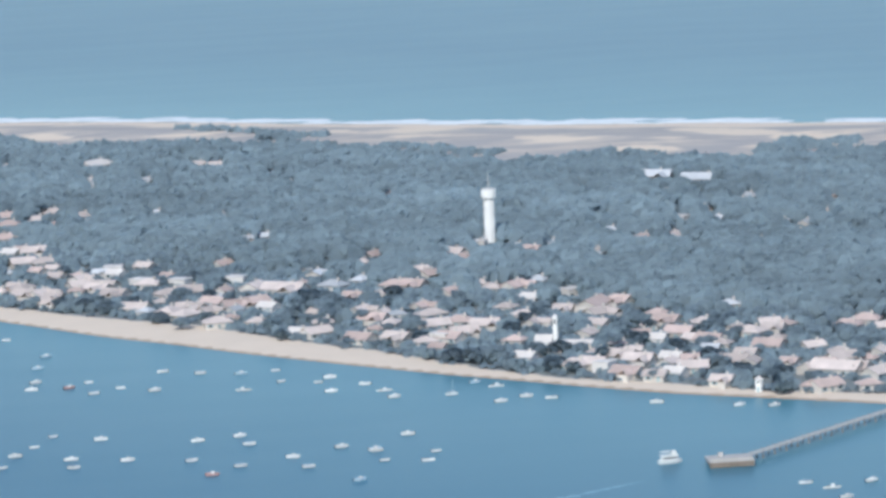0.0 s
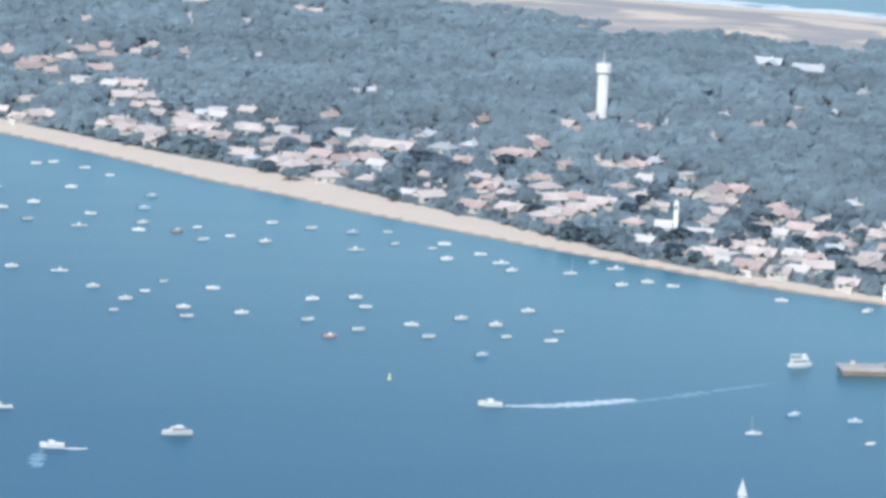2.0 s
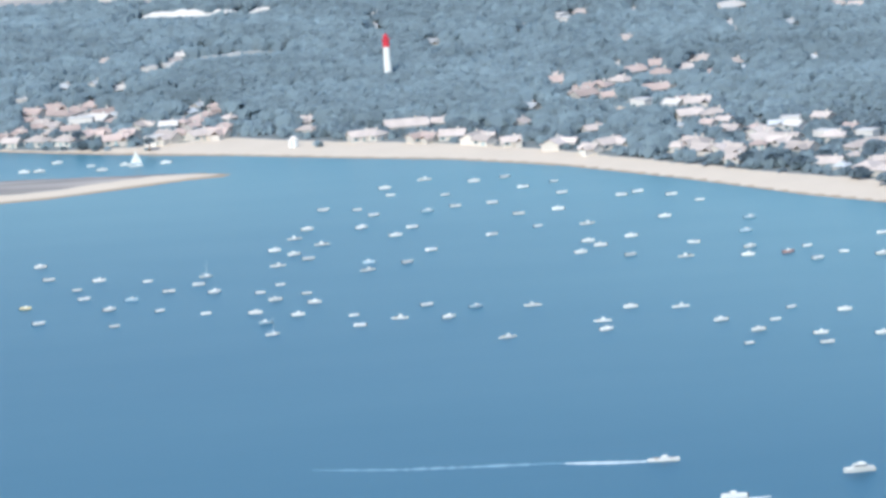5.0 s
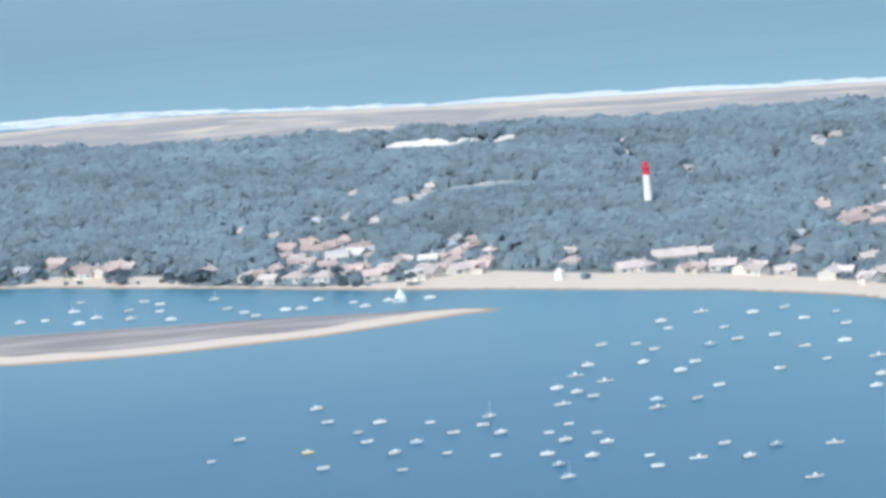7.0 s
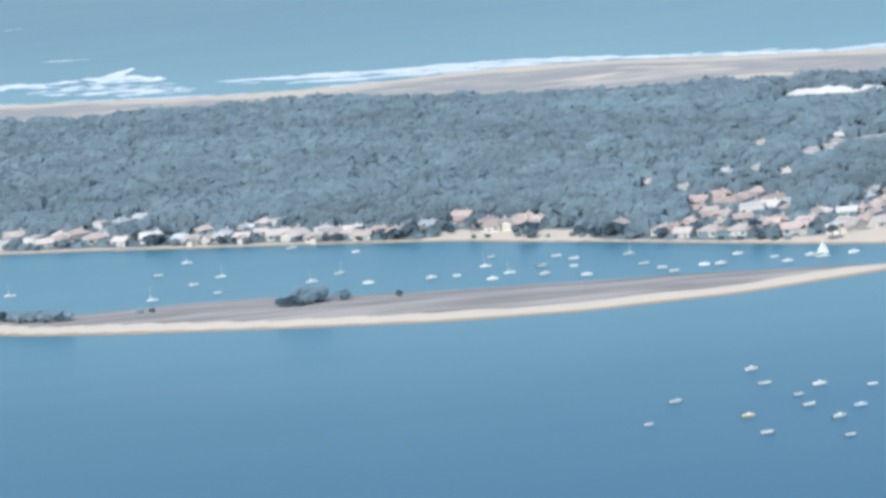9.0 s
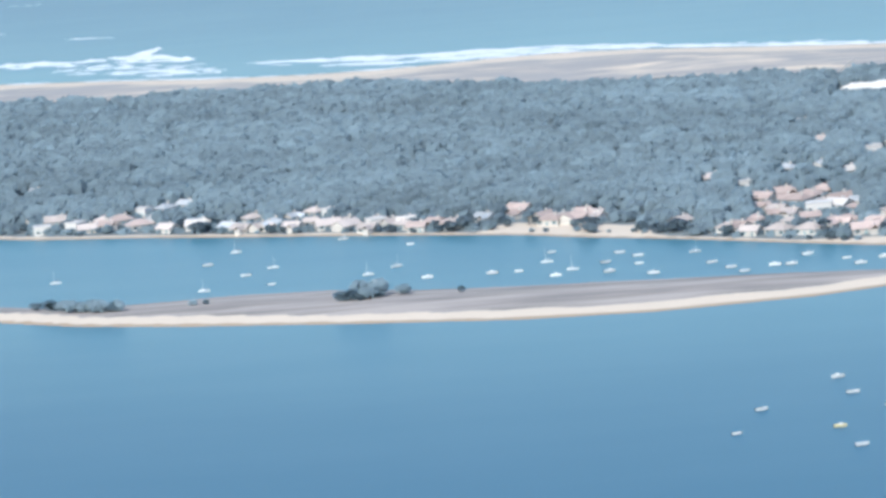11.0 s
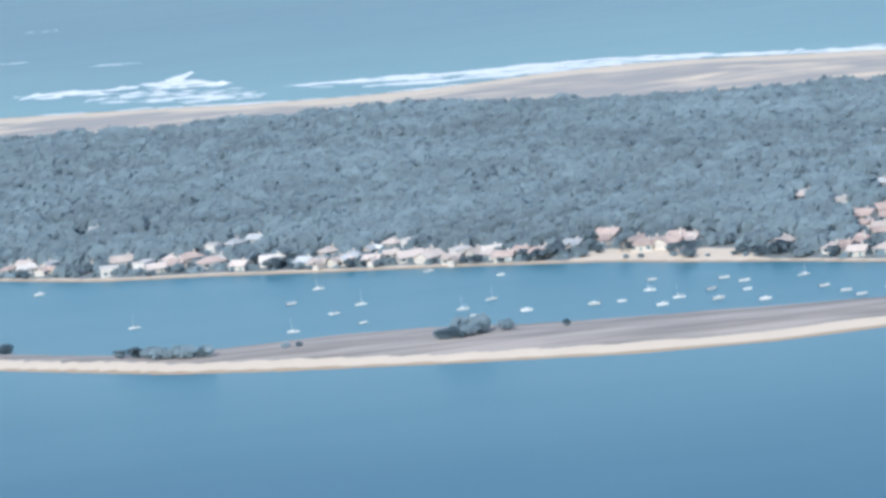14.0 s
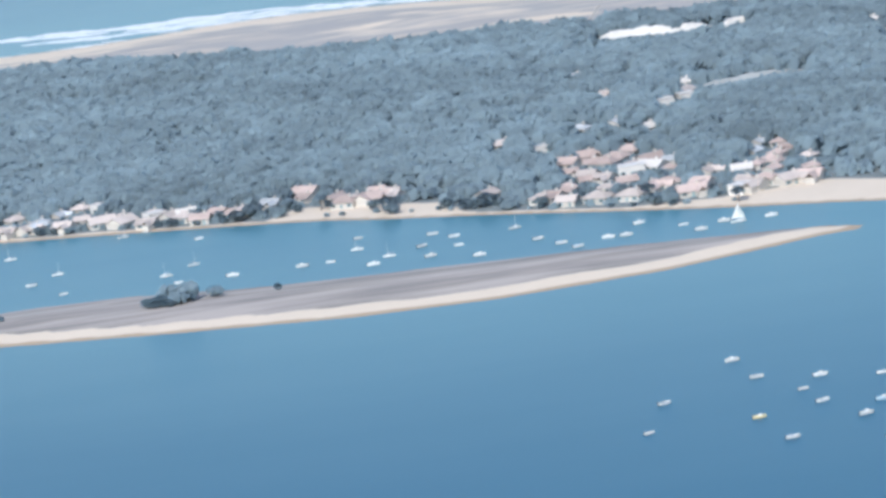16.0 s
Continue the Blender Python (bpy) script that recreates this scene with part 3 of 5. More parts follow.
# ---- trees ----
def crown_quads(rng, leaves, size, flat=0.62, lumps=6, low=False, sunward=0.0):
    """Small leaf clumps over a crown of several uneven lumps, about one metre across for a crown of radius one."""
    mid = np.array([[0, 0, 0]] + [[math.cos(a) * r, math.sin(a) * r, z] for a, r, z in zip(rng.uniform(0, 6.28, lumps), rng.uniform(0.35, 0.62, lumps), rng.uniform(-0.18, 0.25, lumps))])
    rad = np.r_[0.62, rng.uniform(0.3, 0.5, lumps)]
    pick = rng.integers(0, len(mid), leaves)
    way = rng.normal(size=(leaves, 3))
    if not low:
        way[:, 2] = np.abs(way[:, 2]) * 0.9 - 0.25 * rng.random(leaves)
    way /= np.linalg.norm(way, axis=1)[:, None]
    centre = mid[pick] + way * (rad[pick] * rng.uniform(0.82, 1.08, leaves))[:, None]
    centre[:, 2] *= flat
    normal = way + np.array([0, -0.1, 0.25]) + rng.normal(scale=0.18, size=(leaves, 3))
    # foliage turns to the light
    normal = normal * (1 - sunward) + sunward * np.array(toward)
    normal /= np.linalg.norm(normal, axis=1)[:, None]
    side = np.cross(normal, rng.normal(size=(leaves, 3)))
    side /= np.linalg.norm(side, axis=1)[:, None]
    up = np.cross(normal, side)
    s = (size * rng.uniform(0.6, 1.3, leaves))[:, None]
    k = rng.uniform(0.55, 1.0, leaves)[:, None]
    return np.stack([centre - side * s - up * s * k, centre + side * s * 0.8 - up * s * k * 0.7, centre + side * s + up * s * k, centre - side * s * 0.7 + up * s * k * 0.9], 1)


def trunk_quads(rng, tall):
    """A tapered, slightly bent trunk with two limbs, four-sided."""
    out = []
    for base, tip, r0, r1 in (((0, 0, -1.0), (rng.uniform(-.3, .3), rng.uniform(-.3, .3), tall), 0.28, 0.12), ((0, 0, tall * 0.55), (1.6, 0.6, tall * 0.95), 0.12, 0.05),
                              ((0, 0, tall * 0.6), (-1.3, -0.9, tall * 0.98), 0.12, 0.05)):
        base, tip = np.array(base), np.array(tip)
        ring = np.array([[1, 0, 0], [0, 1, 0], [-1, 0, 0], [0, -1, 0]])
        a, b = base + ring * r0, tip + ring * r1
        for k in range(4):
            out.append([a[k], a[(k + 1) % 4], b[(k + 1) % 4], b[k]])
    return np.array(out)


def joined(name, quads, mat, tone=None):
    co = quads.reshape(-1, 3)
    me = raw_mesh(name, co, np.arange(len(co)).reshape(-1, 4))
    if tone is not None:
        me.attributes.new("tone", "FLOAT", "FACE").data.foreach_set("value", tone.astype(np.float32))
    me.materials.append(mat)
    return me


def grown(protos, spots, rng):
    """Every spot (x, y, z, radius, stretch) takes one of the crowns, turned a little and scaled; also gives the tone of each leaf clump."""
    out, tones = [], []
    for proto, some in zip(protos, np.array_split(rng.permutation(len(spots)), len(protos))):
        s = spots[some]
        a = rng.uniform(-0.9, 0.9, len(s))
        c, d = np.cos(a)[:, None, None], np.sin(a)[:, None, None]
        q = proto[None] * s[:, 3][:, None, None, None]
        x = q[..., 0] * c - q[..., 1] * d + s[:, 0][:, None, None]
        y = q[..., 0] * d + q[..., 1] * c + s[:, 1][:, None, None]
        z = q[..., 2] * s[:, 4][:, None, None] + s[:, 2][:, None, None]
        out.append(np.stack([x, y, z], -1).reshape(-1, 4, 3))
        patch = 0.10 * soft_noise(s[:, 0], s[:, 1], 47.0, 2.5) + 0.08 * soft_noise(s[:, 0], s[:, 1], 17.0, 7.5)
        tones.append(np.repeat(patch + rng.normal(0, 0.075, len(s)), len(proto)))
    return np.concatenate(out), np.concatenate(tones)


def wood_density(x, y):
    """Where pines stand, and how far a place belongs to the gardens of the town."""
    h, bay, ocean, spit = lie(x, y)
    back = y - along(BAY, x) - along(BEACH, x)
    inside = (back > 4) & (y < along(WOOD_EDGE, x) + 9 * soft_noise(x, y, 31.0, 3.0)) & (np.minimum(bay, ocean) > 6)
    town = np.clip((x - 150) / 40, 0, 1) * np.clip(1 - (back - 175) / 60, 0, 1)
    strip = (x < 150) * np.clip(1 - (back - 22) / 25, 0, 1)
    scrub = (back > 4) & ~inside & (ocean > 45) & (y < along(WOOD_EDGE, x) + 80) & (x > 240) & (soft_noise(x, y, 19.0, 8.0) + 0.5 * soft_noise(x, y, 7.0, 2.0) > 0.35)
    return inside, np.maximum(town, strip), scrub


def forest():
    rng = np.random.default_rng(11)
    step = FOREST_STEP
    gx, gy = np.meshgrid(np.arange(-1080, 760, step), np.arange(1480, 3300, step))
    x = (gx + rng.uniform(-0.46, 0.46, gx.shape) * step).ravel()
    y = (gy + rng.uniform(-0.46, 0.46, gx.shape) * step).ravel()
    inside, town, scrub = wood_density(x, y)
    thin = 0.96 - 0.25 * (soft_noise(x, y, 38.0, 6.0) > 0.55) - 0.12 * town
    keep = (inside & (rng.random(len(x)) < thin)) | scrub
    x, y, town, scrub = x[keep], y[keep], town[keep], scrub[keep]
    h = lie(x, y)[0]
    radius = 5.3 * np.clip(rng.lognormal(0.05, 0.18, len(x)), 0.6, 1.7) * (1 - 0.35 * town)
    edge = np.clip((along(WOOD_EDGE, x) - y) / 70, 0.35, 1)
    tall = (6.2 + 0.9 * soft_noise(x, y, 41.0, 4.0) + rng.normal(0, 0.25, len(x))) * edge * (1 - 0.5 * town)
    tall, radius = np.where(scrub, 0.6, tall), np.where(scrub, radius * 0.8, radius)
    # gardens and streets keep the front of every house open, and bushes grow along the edges of the gaps
    skirt, low = np.zeros(len(x), bool), np.zeros(len(x), bool)
    for cx, cy, w in TAKEN:
        dx, dy = np.abs(x - cx), cy - y
        near = (dx < w * 0.5 + 2.0) & (dy > -6) & (dy < 60)
        room = 2.3 + np.clip(dy - 6, 0, None) * 0.13
        over = near & (tall + radius * 0.55 > room)
        radius = np.where(over, np.minimum(radius, np.maximum(room * 0.55, 1.2)), radius)
        tall = np.where(over, np.minimum(tall, room - radius * 0.55), tall)
        tall = np.where((dx < w * 0.5 + 1.5) & (np.abs(dy) < 6), -99.0, tall)
        low |= over
        skirt |= (dx < w * 0.5 + 7) & (dy < -4) & (dy > -20)
    garden = np.stack([x, y, h + 0.5, np.full(len(x), 4.4), np.full(len(x), 1.1)], -1)[(tall <= 0.2) | low]
    stand = tall > 0.2
    x, y, h, tall, radius, town, skirt = (v[stand] for v in (x, y, h, tall, radius, town, skirt))
    spots = np.stack([x, y, h + tall, radius, rng.uniform(0.9, 1.35, len(x))], -1)
    protos = [crown_quads(rng, FOREST_LEAVES, 0.305, 0.55, sunward=0.45) for _ in range(12)]
    # undergrowth closes the gaps between the crowns
    low_spots = spots.copy()
    low_spots[:, 2] -= tall * 0.16
    low_spots[:, 3] *= 1.25
    bushes = [spots[skirt] * [1, 1, 1, 0.95, 1.3] + np.stack([0 * x, -1.5 + 0 * x, -tall * k, 0 * x, 0 * x], -1)[skirt] for k in (0.45, 0.8)]
    front = (y - along(BAY, x) < 290) & (x > -720) & (x < 640) & (tall > 3) & ~skirt
    bushes.append(spots[front] * [1, 1, 1, 0.9, 1.3] + np.stack([0 * x, -1.5 + 0 * x, -tall * 0.55, 0 * x, 0 * x], -1)[front])
    low_spots = np.concatenate([low_spots, garden] + bushes)
    spread = [crown_quads(rng, 20, 0.40, 0.3, sunward=0.5) for _ in range(5)]
    # hedges and bushes along the top of the beach
    bx = np.arange(150, 700, 2.6)
    bx = bx[rng.random(len(bx)) < 0.72]
    by = along(BAY, bx) + along(BEACH, bx) + rng.uniform(-3, 9, len(bx))
    hedge = np.stack([bx, by, lie(bx, by)[0] + rng.uniform(0.5, 2.0, len(bx)), rng.uniform(1.6, 3.6, len(bx)), rng.uniform(0.9, 1.4, len(bx))], -1)
    wild = town < 0.5
    # wood, undergrowth and gardens all take the foliage colours with haze painted in
    quads, tone = grown(spread, low_spots, rng)
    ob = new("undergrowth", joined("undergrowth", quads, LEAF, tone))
    tagged(ob, "undergrowth beneath the pines, tinted blue-grey for haze", "undergrowth", kind="stuff")
    quads, tone = grown(protos, hedge, rng)
    ob = new("beach_hedge", joined("beach_hedge", quads, LEAF_DARK, tone))
    tagged(ob, "ragged dark hedge along the top of the beach, tinted for haze", "hedge", kind="stuff")
    quads, tone = grown(protos, spots[wild], rng)
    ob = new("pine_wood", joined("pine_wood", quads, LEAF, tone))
    tagged(ob, "dense pine wood covering the spit, tinted blue-grey for haze", "wood", kind="stuff")
    quads, tone = grown(protos, spots[~wild], rng)
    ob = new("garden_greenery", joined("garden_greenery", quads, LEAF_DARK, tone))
    tagged(ob, "dark garden trees and hedges between the houses, tinted for haze", "greenery", kind="stuff")
    near = (y - along(BAY, x) < 300) & (tall > 2)
    t = np.stack([x, y, h, np.full(len(x), 0.8), tall / 0.8], -1)[near]
    ob = new("pine_trunks", joined("pine_trunks", grown([trunk_quads(rng, 1.0)[:4] for _ in range(2)], t, rng)[0], BARK))
    tagged(ob, "brown trunks of the pines near the village", "trunks", kind="stuff")


def tree_kind(seed, radius, tall, mat, label, flat=0.7, name="pine_tree", sunward=0.42):
    def build():
        rng = np.random.default_rng(seed)
        ob = thing(name, label, "tree", "garden trees")
        t = new("trunk", joined("trunk", trunk_quads(rng, tall), BARK))
        q = crown_quads(rng, 400, 0.165, flat, 8, tall < radius, sunward) * radius
        q[..., 2] += tall
        c = new("crown", joined("crown", q, mat))
        t.parent = c.parent = ob
        return ob
    return build


TREES = {
    "broad": tree_kind(21, 7.0, 5.5, LEAF_DARK, "broad dark umbrella pine beside the houses, tinted for haze"),
    "tall": tree_kind(22, 5.0, 7.5, LEAF_DARK, "tall dark pine with an uneven crown, tinted for haze", 0.9),
    "round": tree_kind(23, 4.5, 3.6, LEAF, "round garden tree, tinted blue-grey for haze", 0.85),
    "bush": tree_kind(24, 3.2, 1.6, SHRUB, "low tamarisk bush on sand, paled blue-grey for haze", 0.9, "bush", 0.6),
    "coast": tree_kind(25, 3.5, 2.6, SHRUB, "wind-shaped tree on the sandbar, paled blue-grey for haze", 1.0, "coast_tree", 0.6),
}


def put_tree(kind, x, y, scale=1.0, turn=None):
    m = pose(x, y, height(x, y), 0, 0, dice.uniform(0, 360) if turn is None else turn)
    ob = place("tree " + kind, TREES[kind], m)
    ob.scale = (scale, scale, scale)
    return ob


# ---- foam and wakes ----
def foam_band(name, line, width, z, mat, label, seed, gap=0.0, height_m=0.35, step=4.0, power=1.0):
    """A ragged band of broken water along a line, a little proud of the sea; with gap, torn into pieces."""
    rng = np.random.default_rng(seed)
    pts = np.array(line, float)
    cut = np.r_[0, np.cumsum(np.hypot(*np.diff(pts, axis=0).T))]
    s = np.arange(0, cut[-1], step)
    x, y = np.interp(s, cut, pts[:, 0]), np.interp(s, cut, pts[:, 1])
    dx, dy = np.gradient(x), np.gradient(y)
    k = np.hypot(dx, dy)
    nx, ny = -dy / k, dx / k
    w = width * (0.55 + 0.45 * soft_noise(s, s * 0.3, 26.0, seed) + 0.35 * rng.uniform(-1, 1, len(s)))
    ends = np.clip(np.minimum(s, cut[-1] - s) / (width * 3), 0, 1) ** power
    w = np.clip(w, 0.1 * width, None) * ends
    torn = soft_noise(s, s * 0.2, 34.0, seed + 3) + 0.4 * soft_noise(s, s, 9.0, seed) < gap - 1.0
    off = width * 0.4 * soft_noise(s, s * 0.1, 40.0, seed + 1)
    bm = bmesh.new()
    prev = None
    for i in range(len(s)):
        if torn[i] or w[i] < 0.05:
            prev = None
            continue
        cx, cy = x[i] + nx[i] * off[i], y[i] + ny[i] * off[i]
        row = [bm.verts.new((cx + nx[i] * w[i] * u, cy + ny[i] * w[i] * u, zz)) for u, zz in ((-0.5, z - 0.1), (-0.3, z + height_m * 0.6), (0.05, z + height_m), (0.5, z - 0.1))]
        if prev:
            for a in range(3):
                bm.faces.new((prev[a], row[a], row[a + 1], prev[a + 1]))
        prev = row
    ob = part(name, bm, mat)
    return tagged(ob, label, name.split("_")[-1], kind="stuff")


def foam_patches(line, width, count, label, seed, size=(9.0, 3.0), rise=0.6, name="ocean_surf", mat=FOAM):
    """Broken white water: many flat, uneven clots strewn along a line, thickest in its middle."""
    rng = np.random.default_rng(seed)
    pts = np.array(line, float)
    cut = np.r_[0, np.cumsum(np.hypot(*np.diff(pts, axis=0).T))]
    s = rng.uniform(0, 1, count) * cut[-1]
    s = s[soft_noise(s, s * 0.4, 30.0, seed) + rng.normal(0, 0.35, len(s)) > -0.55]
    x, y = np.interp(s, cut, pts[:, 0]), np.interp(s, cut, pts[:, 1])
    turn = rng.normal(-0.36, 0.07, len(s))
    taper = 0.35 + 0.65 * np.clip(np.minimum(s, cut[-1] - s) / (0.2 * cut[-1]), 0, 1)
    off = rng.normal(0, 0.32, len(s)) * width * taper
    co, faces = [], []
    for cx, cy, a, o, k in zip(x, y, turn, off, taper):
        cx, cy = cx - math.sin(a) * o, cy + math.cos(a) * o
        lx, ly = size[0] * rng.lognormal(0, 0.4) * k, size[1] * rng.lognormal(0, 0.4) * k
        m = len(co)
        top = rise * rng.uniform(0.3, 1.0)
        for i in range(8):
            b = 2 * math.pi * i / 8
            r = rng.uniform(0.7, 1.15)
            u, w = lx * r * math.cos(b), ly * r * math.sin(b)
            co.append((cx + u * math.cos(a) - w * math.sin(a), cy + u * math.sin(a) + w * math.cos(a), 0.02))
        co.append((cx + 0.2 * lx * math.cos(a), cy + 0.2 * lx * math.sin(a), 0.1 + top))
        for i in range(8):
            faces.append((m + i, m + (i + 1) % 8, m + 8))
    me = raw_mesh(name, np.array(co), np.array(faces))
    me.materials.append(mat)
    ob = new(name, me)
    return tagged(ob, label, "surf", kind="stuff")

# ---- landmarks ----


def lighthouse(x, y):
    z = height(x, y)
    ob = thing("lighthouse", "white lighthouse tower with a red top above the pines", "lighthouse", m=pose(x, y, z))
    top = 33.5 - z
    g = top - 7.0
    part("tower", turned(bmesh.new(), [(2.5, -1), (2.3, 4), (1.85, g - 0.6), (1.95, g)], 24), WHITE, ob, smooth=True)
    red = part("watch_room", turned(bmesh.new(), [(1.96, g + 0.004), (1.9, g + 3.6), (2.2, g + 3.8)], 24), RED, ob, "red painted upper tower")
    gal = part("gallery", turned(bmesh.new(), [(2.5, g + 3.804), (2.5, g + 4.1)], 24), RED, ob)
    for k in range(12):
        a = 2 * math.pi * k / 12
        part("railing_post", box(bmesh.new(), 2.4 * math.cos(a) - 0.05, 2.4 * math.cos(a) + 0.05, 2.4 * math.sin(a) - 0.05, 2.4 * math.sin(a) + 0.05, g + 4.1, g + 5.1), RED, gal)
    part("lantern_room", turned(bmesh.new(), [(1.25, g + 4.104), (1.25, g + 6.0)], 16), RED, ob)
    part("lantern_roof", turned(bmesh.new(), [(1.6, g + 6.0), (1.2, g + 6.6), (0.3, g + 7.1), (0.08, g + 7.8)], 16), RED, ob)


def water_tower(x, y):
    z = height(x, y)
    ob = thing("water_tower", "white concrete water tower rising above the pines", "water tower", m=pose(x, y, z))
    top = 34.2 - z
    part("shaft", turned(bmesh.new(), [(2.9, -1), (2.8, 6), (2.6, top - 6.1), (2.8, top - 5.6)], 20), WHITE, ob, smooth=False)
    part("tank", turned(bmesh.new(), [(2.85, top - 5.596), (4.1, top - 4.6), (4.1, top - 0.8), (3.9, top - 0.3)], 20), WHITE, ob)
    part("roof_slab", turned(bmesh.new(), [(3.92, top - 0.296), (3.92, top), (1.0, top + 0.35)], 20), CONCRETE, ob)
    part("antenna_mast", turned(bmesh.new(), [(0.25, top + 0.3), (0.2, top + 5), (0.08, top + 8.5)], 8), CONCRETE, ob)
    for k in range(8):
        a = 2 * math.pi * k / 8
        part("rib", box(bmesh.new(), 2.72 * math.cos(a) - 0.2, 2.72 * math.cos(a) + 0.2, 2.72 * math.sin(a) - 0.2, 2.72 * math.sin(a) + 0.2, 0, top - 5.7), WHITE, ob)
    TAKEN.append((x, y - 4, 6.0))


def chapel(x, y):
    z = height(x, y)
    ob = thing("chapel", "white chapel with a tall slender bell tower", "church", m=pose(x, y, z, 0, 0, -12))
    part("bell_tower", box(bmesh.new(), -1.1, 1.1, -1.1, 1.1, -1, 17.0 - z, 0.12), WHITE, ob)
    part("tower_cap", turned(bmesh.new(), [(1.4, 17.004 - z), (0.9, 17.5 - z), (0.15, 18.4 - z)], 4), WHITE, ob)
    part("belfry_opening", box(bmesh.new(), -0.4, 0.4, -1.12, -0.8, 14 - z, 16 - z), GLASS, ob)
    part("nave", box(bmesh.new(), -9, -1.4, -4.5, 4.5, -1, 3.8), WHITE, ob)
    part("nave_roof", prism(bmesh.new(), [(-5.2, 3.7), (0, 6.6), (5.2, 3.7), (5.2, 3.95), (0, 6.9), (-5.2, 3.95)], -9.5, -1.2), BRIGHT_SHEET, ob)
    part("nave_gable", prism(bmesh.new(), [(-4.5, 3.804), (4.5, 3.804), (0, 6.35)], -8.99, -1.45), WHITE, ob)
    part("side_hall", box(bmesh.new(), 1.4, 17, -3.5, 3.5, -1, 2.6), CREAM, ob)
    part("side_hall_roof", prism(bmesh.new(), [(-4.0, 2.5), (0, 4.0), (4.0, 2.5), (4.0, 2.7), (0, 4.25), (-4.0, 2.7)], 1.2, 17.4), BRIGHT_SHEET, ob)
    for k in range(3):
        part("window", box(bmesh.new(), -8.2 + k * 2.4, -7.7 + k * 2.4, -4.56, -4.4, 1.2, 2.9), GLASS, ob)
    TAKEN.extend([(x - 7, y - 3, 14.0), (x + 9, y - 3, 17.0)])


def jetty():
    """A long landing stage on piles, with a broad head where the ferry lies."""
    ob = thing("jetty", "long wooden jetty on dark piles running out from the beach", "jetty", m=pose(452, 1553, 0))
    shore, head = Vector((560 - 452, 1674 - 1553, 0)), Vector((5, 3, 0))
    run = shore - head
    way, side = run.normalized(), Vector((-run.normalized().y, run.normalized().x, 0))
    n = 36
    for k in range(n):
        a, b = head + run * (k / n), head + run * ((k + 0.93) / n)
        bm = bmesh.new()
        lo = [bm.verts.new(p + Vector((0, 0, 2.5))) for p in (a - side * 1.9, b - side * 1.9, b + side * 1.9, a + side * 1.9)]
        hi = [bm.verts.new(v.co + Vector((0, 0, 0.35))) for v in lo]
        bm.faces.new(lo[::-1])
        bm.faces.new(hi)
        for i in range(4):
            bm.faces.new((lo[i], lo[(i + 1) % 4], hi[(i + 1) % 4], hi[i]))
        part("deck_section", bm, DECK, ob)
        if k % 2 == 0:
            for s in (-1.5, 1.5):
                p = a + side * s
                part("pile", turned(bmesh.new(), [(0.3, -3.5), (0.28, 2.496)], 8, (p.x, p.y)), WOOD, ob)
        for s in (-1.85, 1.85):
            p = a + side * s
            part("railing_post", box(bmesh.new(), p.x - 0.07, p.x + 0.07, p.y - 0.07, p.y + 0.07, 2.85, 3.95), WOOD, ob)
    part("head_platform", box(bmesh.new(), -12, 6, -8, 6, 2.3, 2.8), DECK, ob)
    part("fender_wall", box(bmesh.new(), -11.8, 5.8, -7.95, -7.7, 0.3, 2.296), WOOD, ob, "weathered plank face below the deck")
    for px in np.linspace(-11, 5, 6):
        for py in (-7, -1, 5):
            part("pile", turned(bmesh.new(), [(0.35, -3.5), (0.32, 2.296)], 8, (px, py)), WOOD, ob)
    part("bollard_rail", box(bmesh.new(), -11.5, 5.5, -7.6, -7.3, 2.804, 3.7), DECK, ob)
    part("kiosk", box(bmesh.new(), -7, -5, 2, 4, 2.804, 4.4, 0.15), DECK, ob)


lighthouse(15, 2445)
water_tower(421, 2215)
chapel(415, 1856)
jetty()
# ---- boats on their moorings ----
SOUTH_MOORINGS = [(184, 1711), (204, 1697), (176, 1687), (192, 1633), (214, 1643), (244, 1679), (240, 1633), (262, 1685), (265, 1664), (259, 1614), (247, 1598), (281, 1627),
    (286, 1603), (302, 1644), (315, 1634), (317, 1607), (339, 1621), (334, 1601), (304, 1567), (471, 1503), (479, 1490), (496, 1499), (481, 1469)]
BEACH_MOORINGS = [(163, 1996), (182, 1936), (177, 1859), (175, 1839), (192, 1839), (203, 1819), (215, 1830), (230, 1818), (235, 1870), (252, 1859), (270, 1850), (269, 1804),
    (286, 1854), (287, 1822), (303, 1813), (309, 1825), (307, 1786), (323, 1801), (330, 1780), (333, 1761), (358, 1759), (371, 1787), (379, 1774), (377, 1733),
    (399, 1734), (389, 1742), (441, 1706), (474, 1687), (488, 1681)]
OUTER_MOORINGS = [(186, 1407), (390, 1432), (410, 1467), (431, 1458), (430, 1419), (121, 1737), (141, 1730), (155, 1694), (168, 1668), (163, 1642)]
MID_MOORINGS = [(-123, 1798), (-113, 1874), (-108, 1850), (-128, 1906), (-95, 1819), (-87, 1839), (-90, 1779), (-73, 1808), (-72, 1854), (-83, 1883), (-58, 1885),
    (-53, 1793), (-52, 1844), (-60, 1866), (-32, 1834), (-24, 1850), (-25, 1814), (-32, 1786), (-27, 1761), (-23, 1734), (-12, 1824), (-8, 1801), (-14, 1774),
    (9, 1764), (12, 1740), (28, 1750), (39, 1776), (48, 1744), (59, 1763), (71, 1691), (82, 1757), (109, 1711), (110, 1692), (191, 1652)]
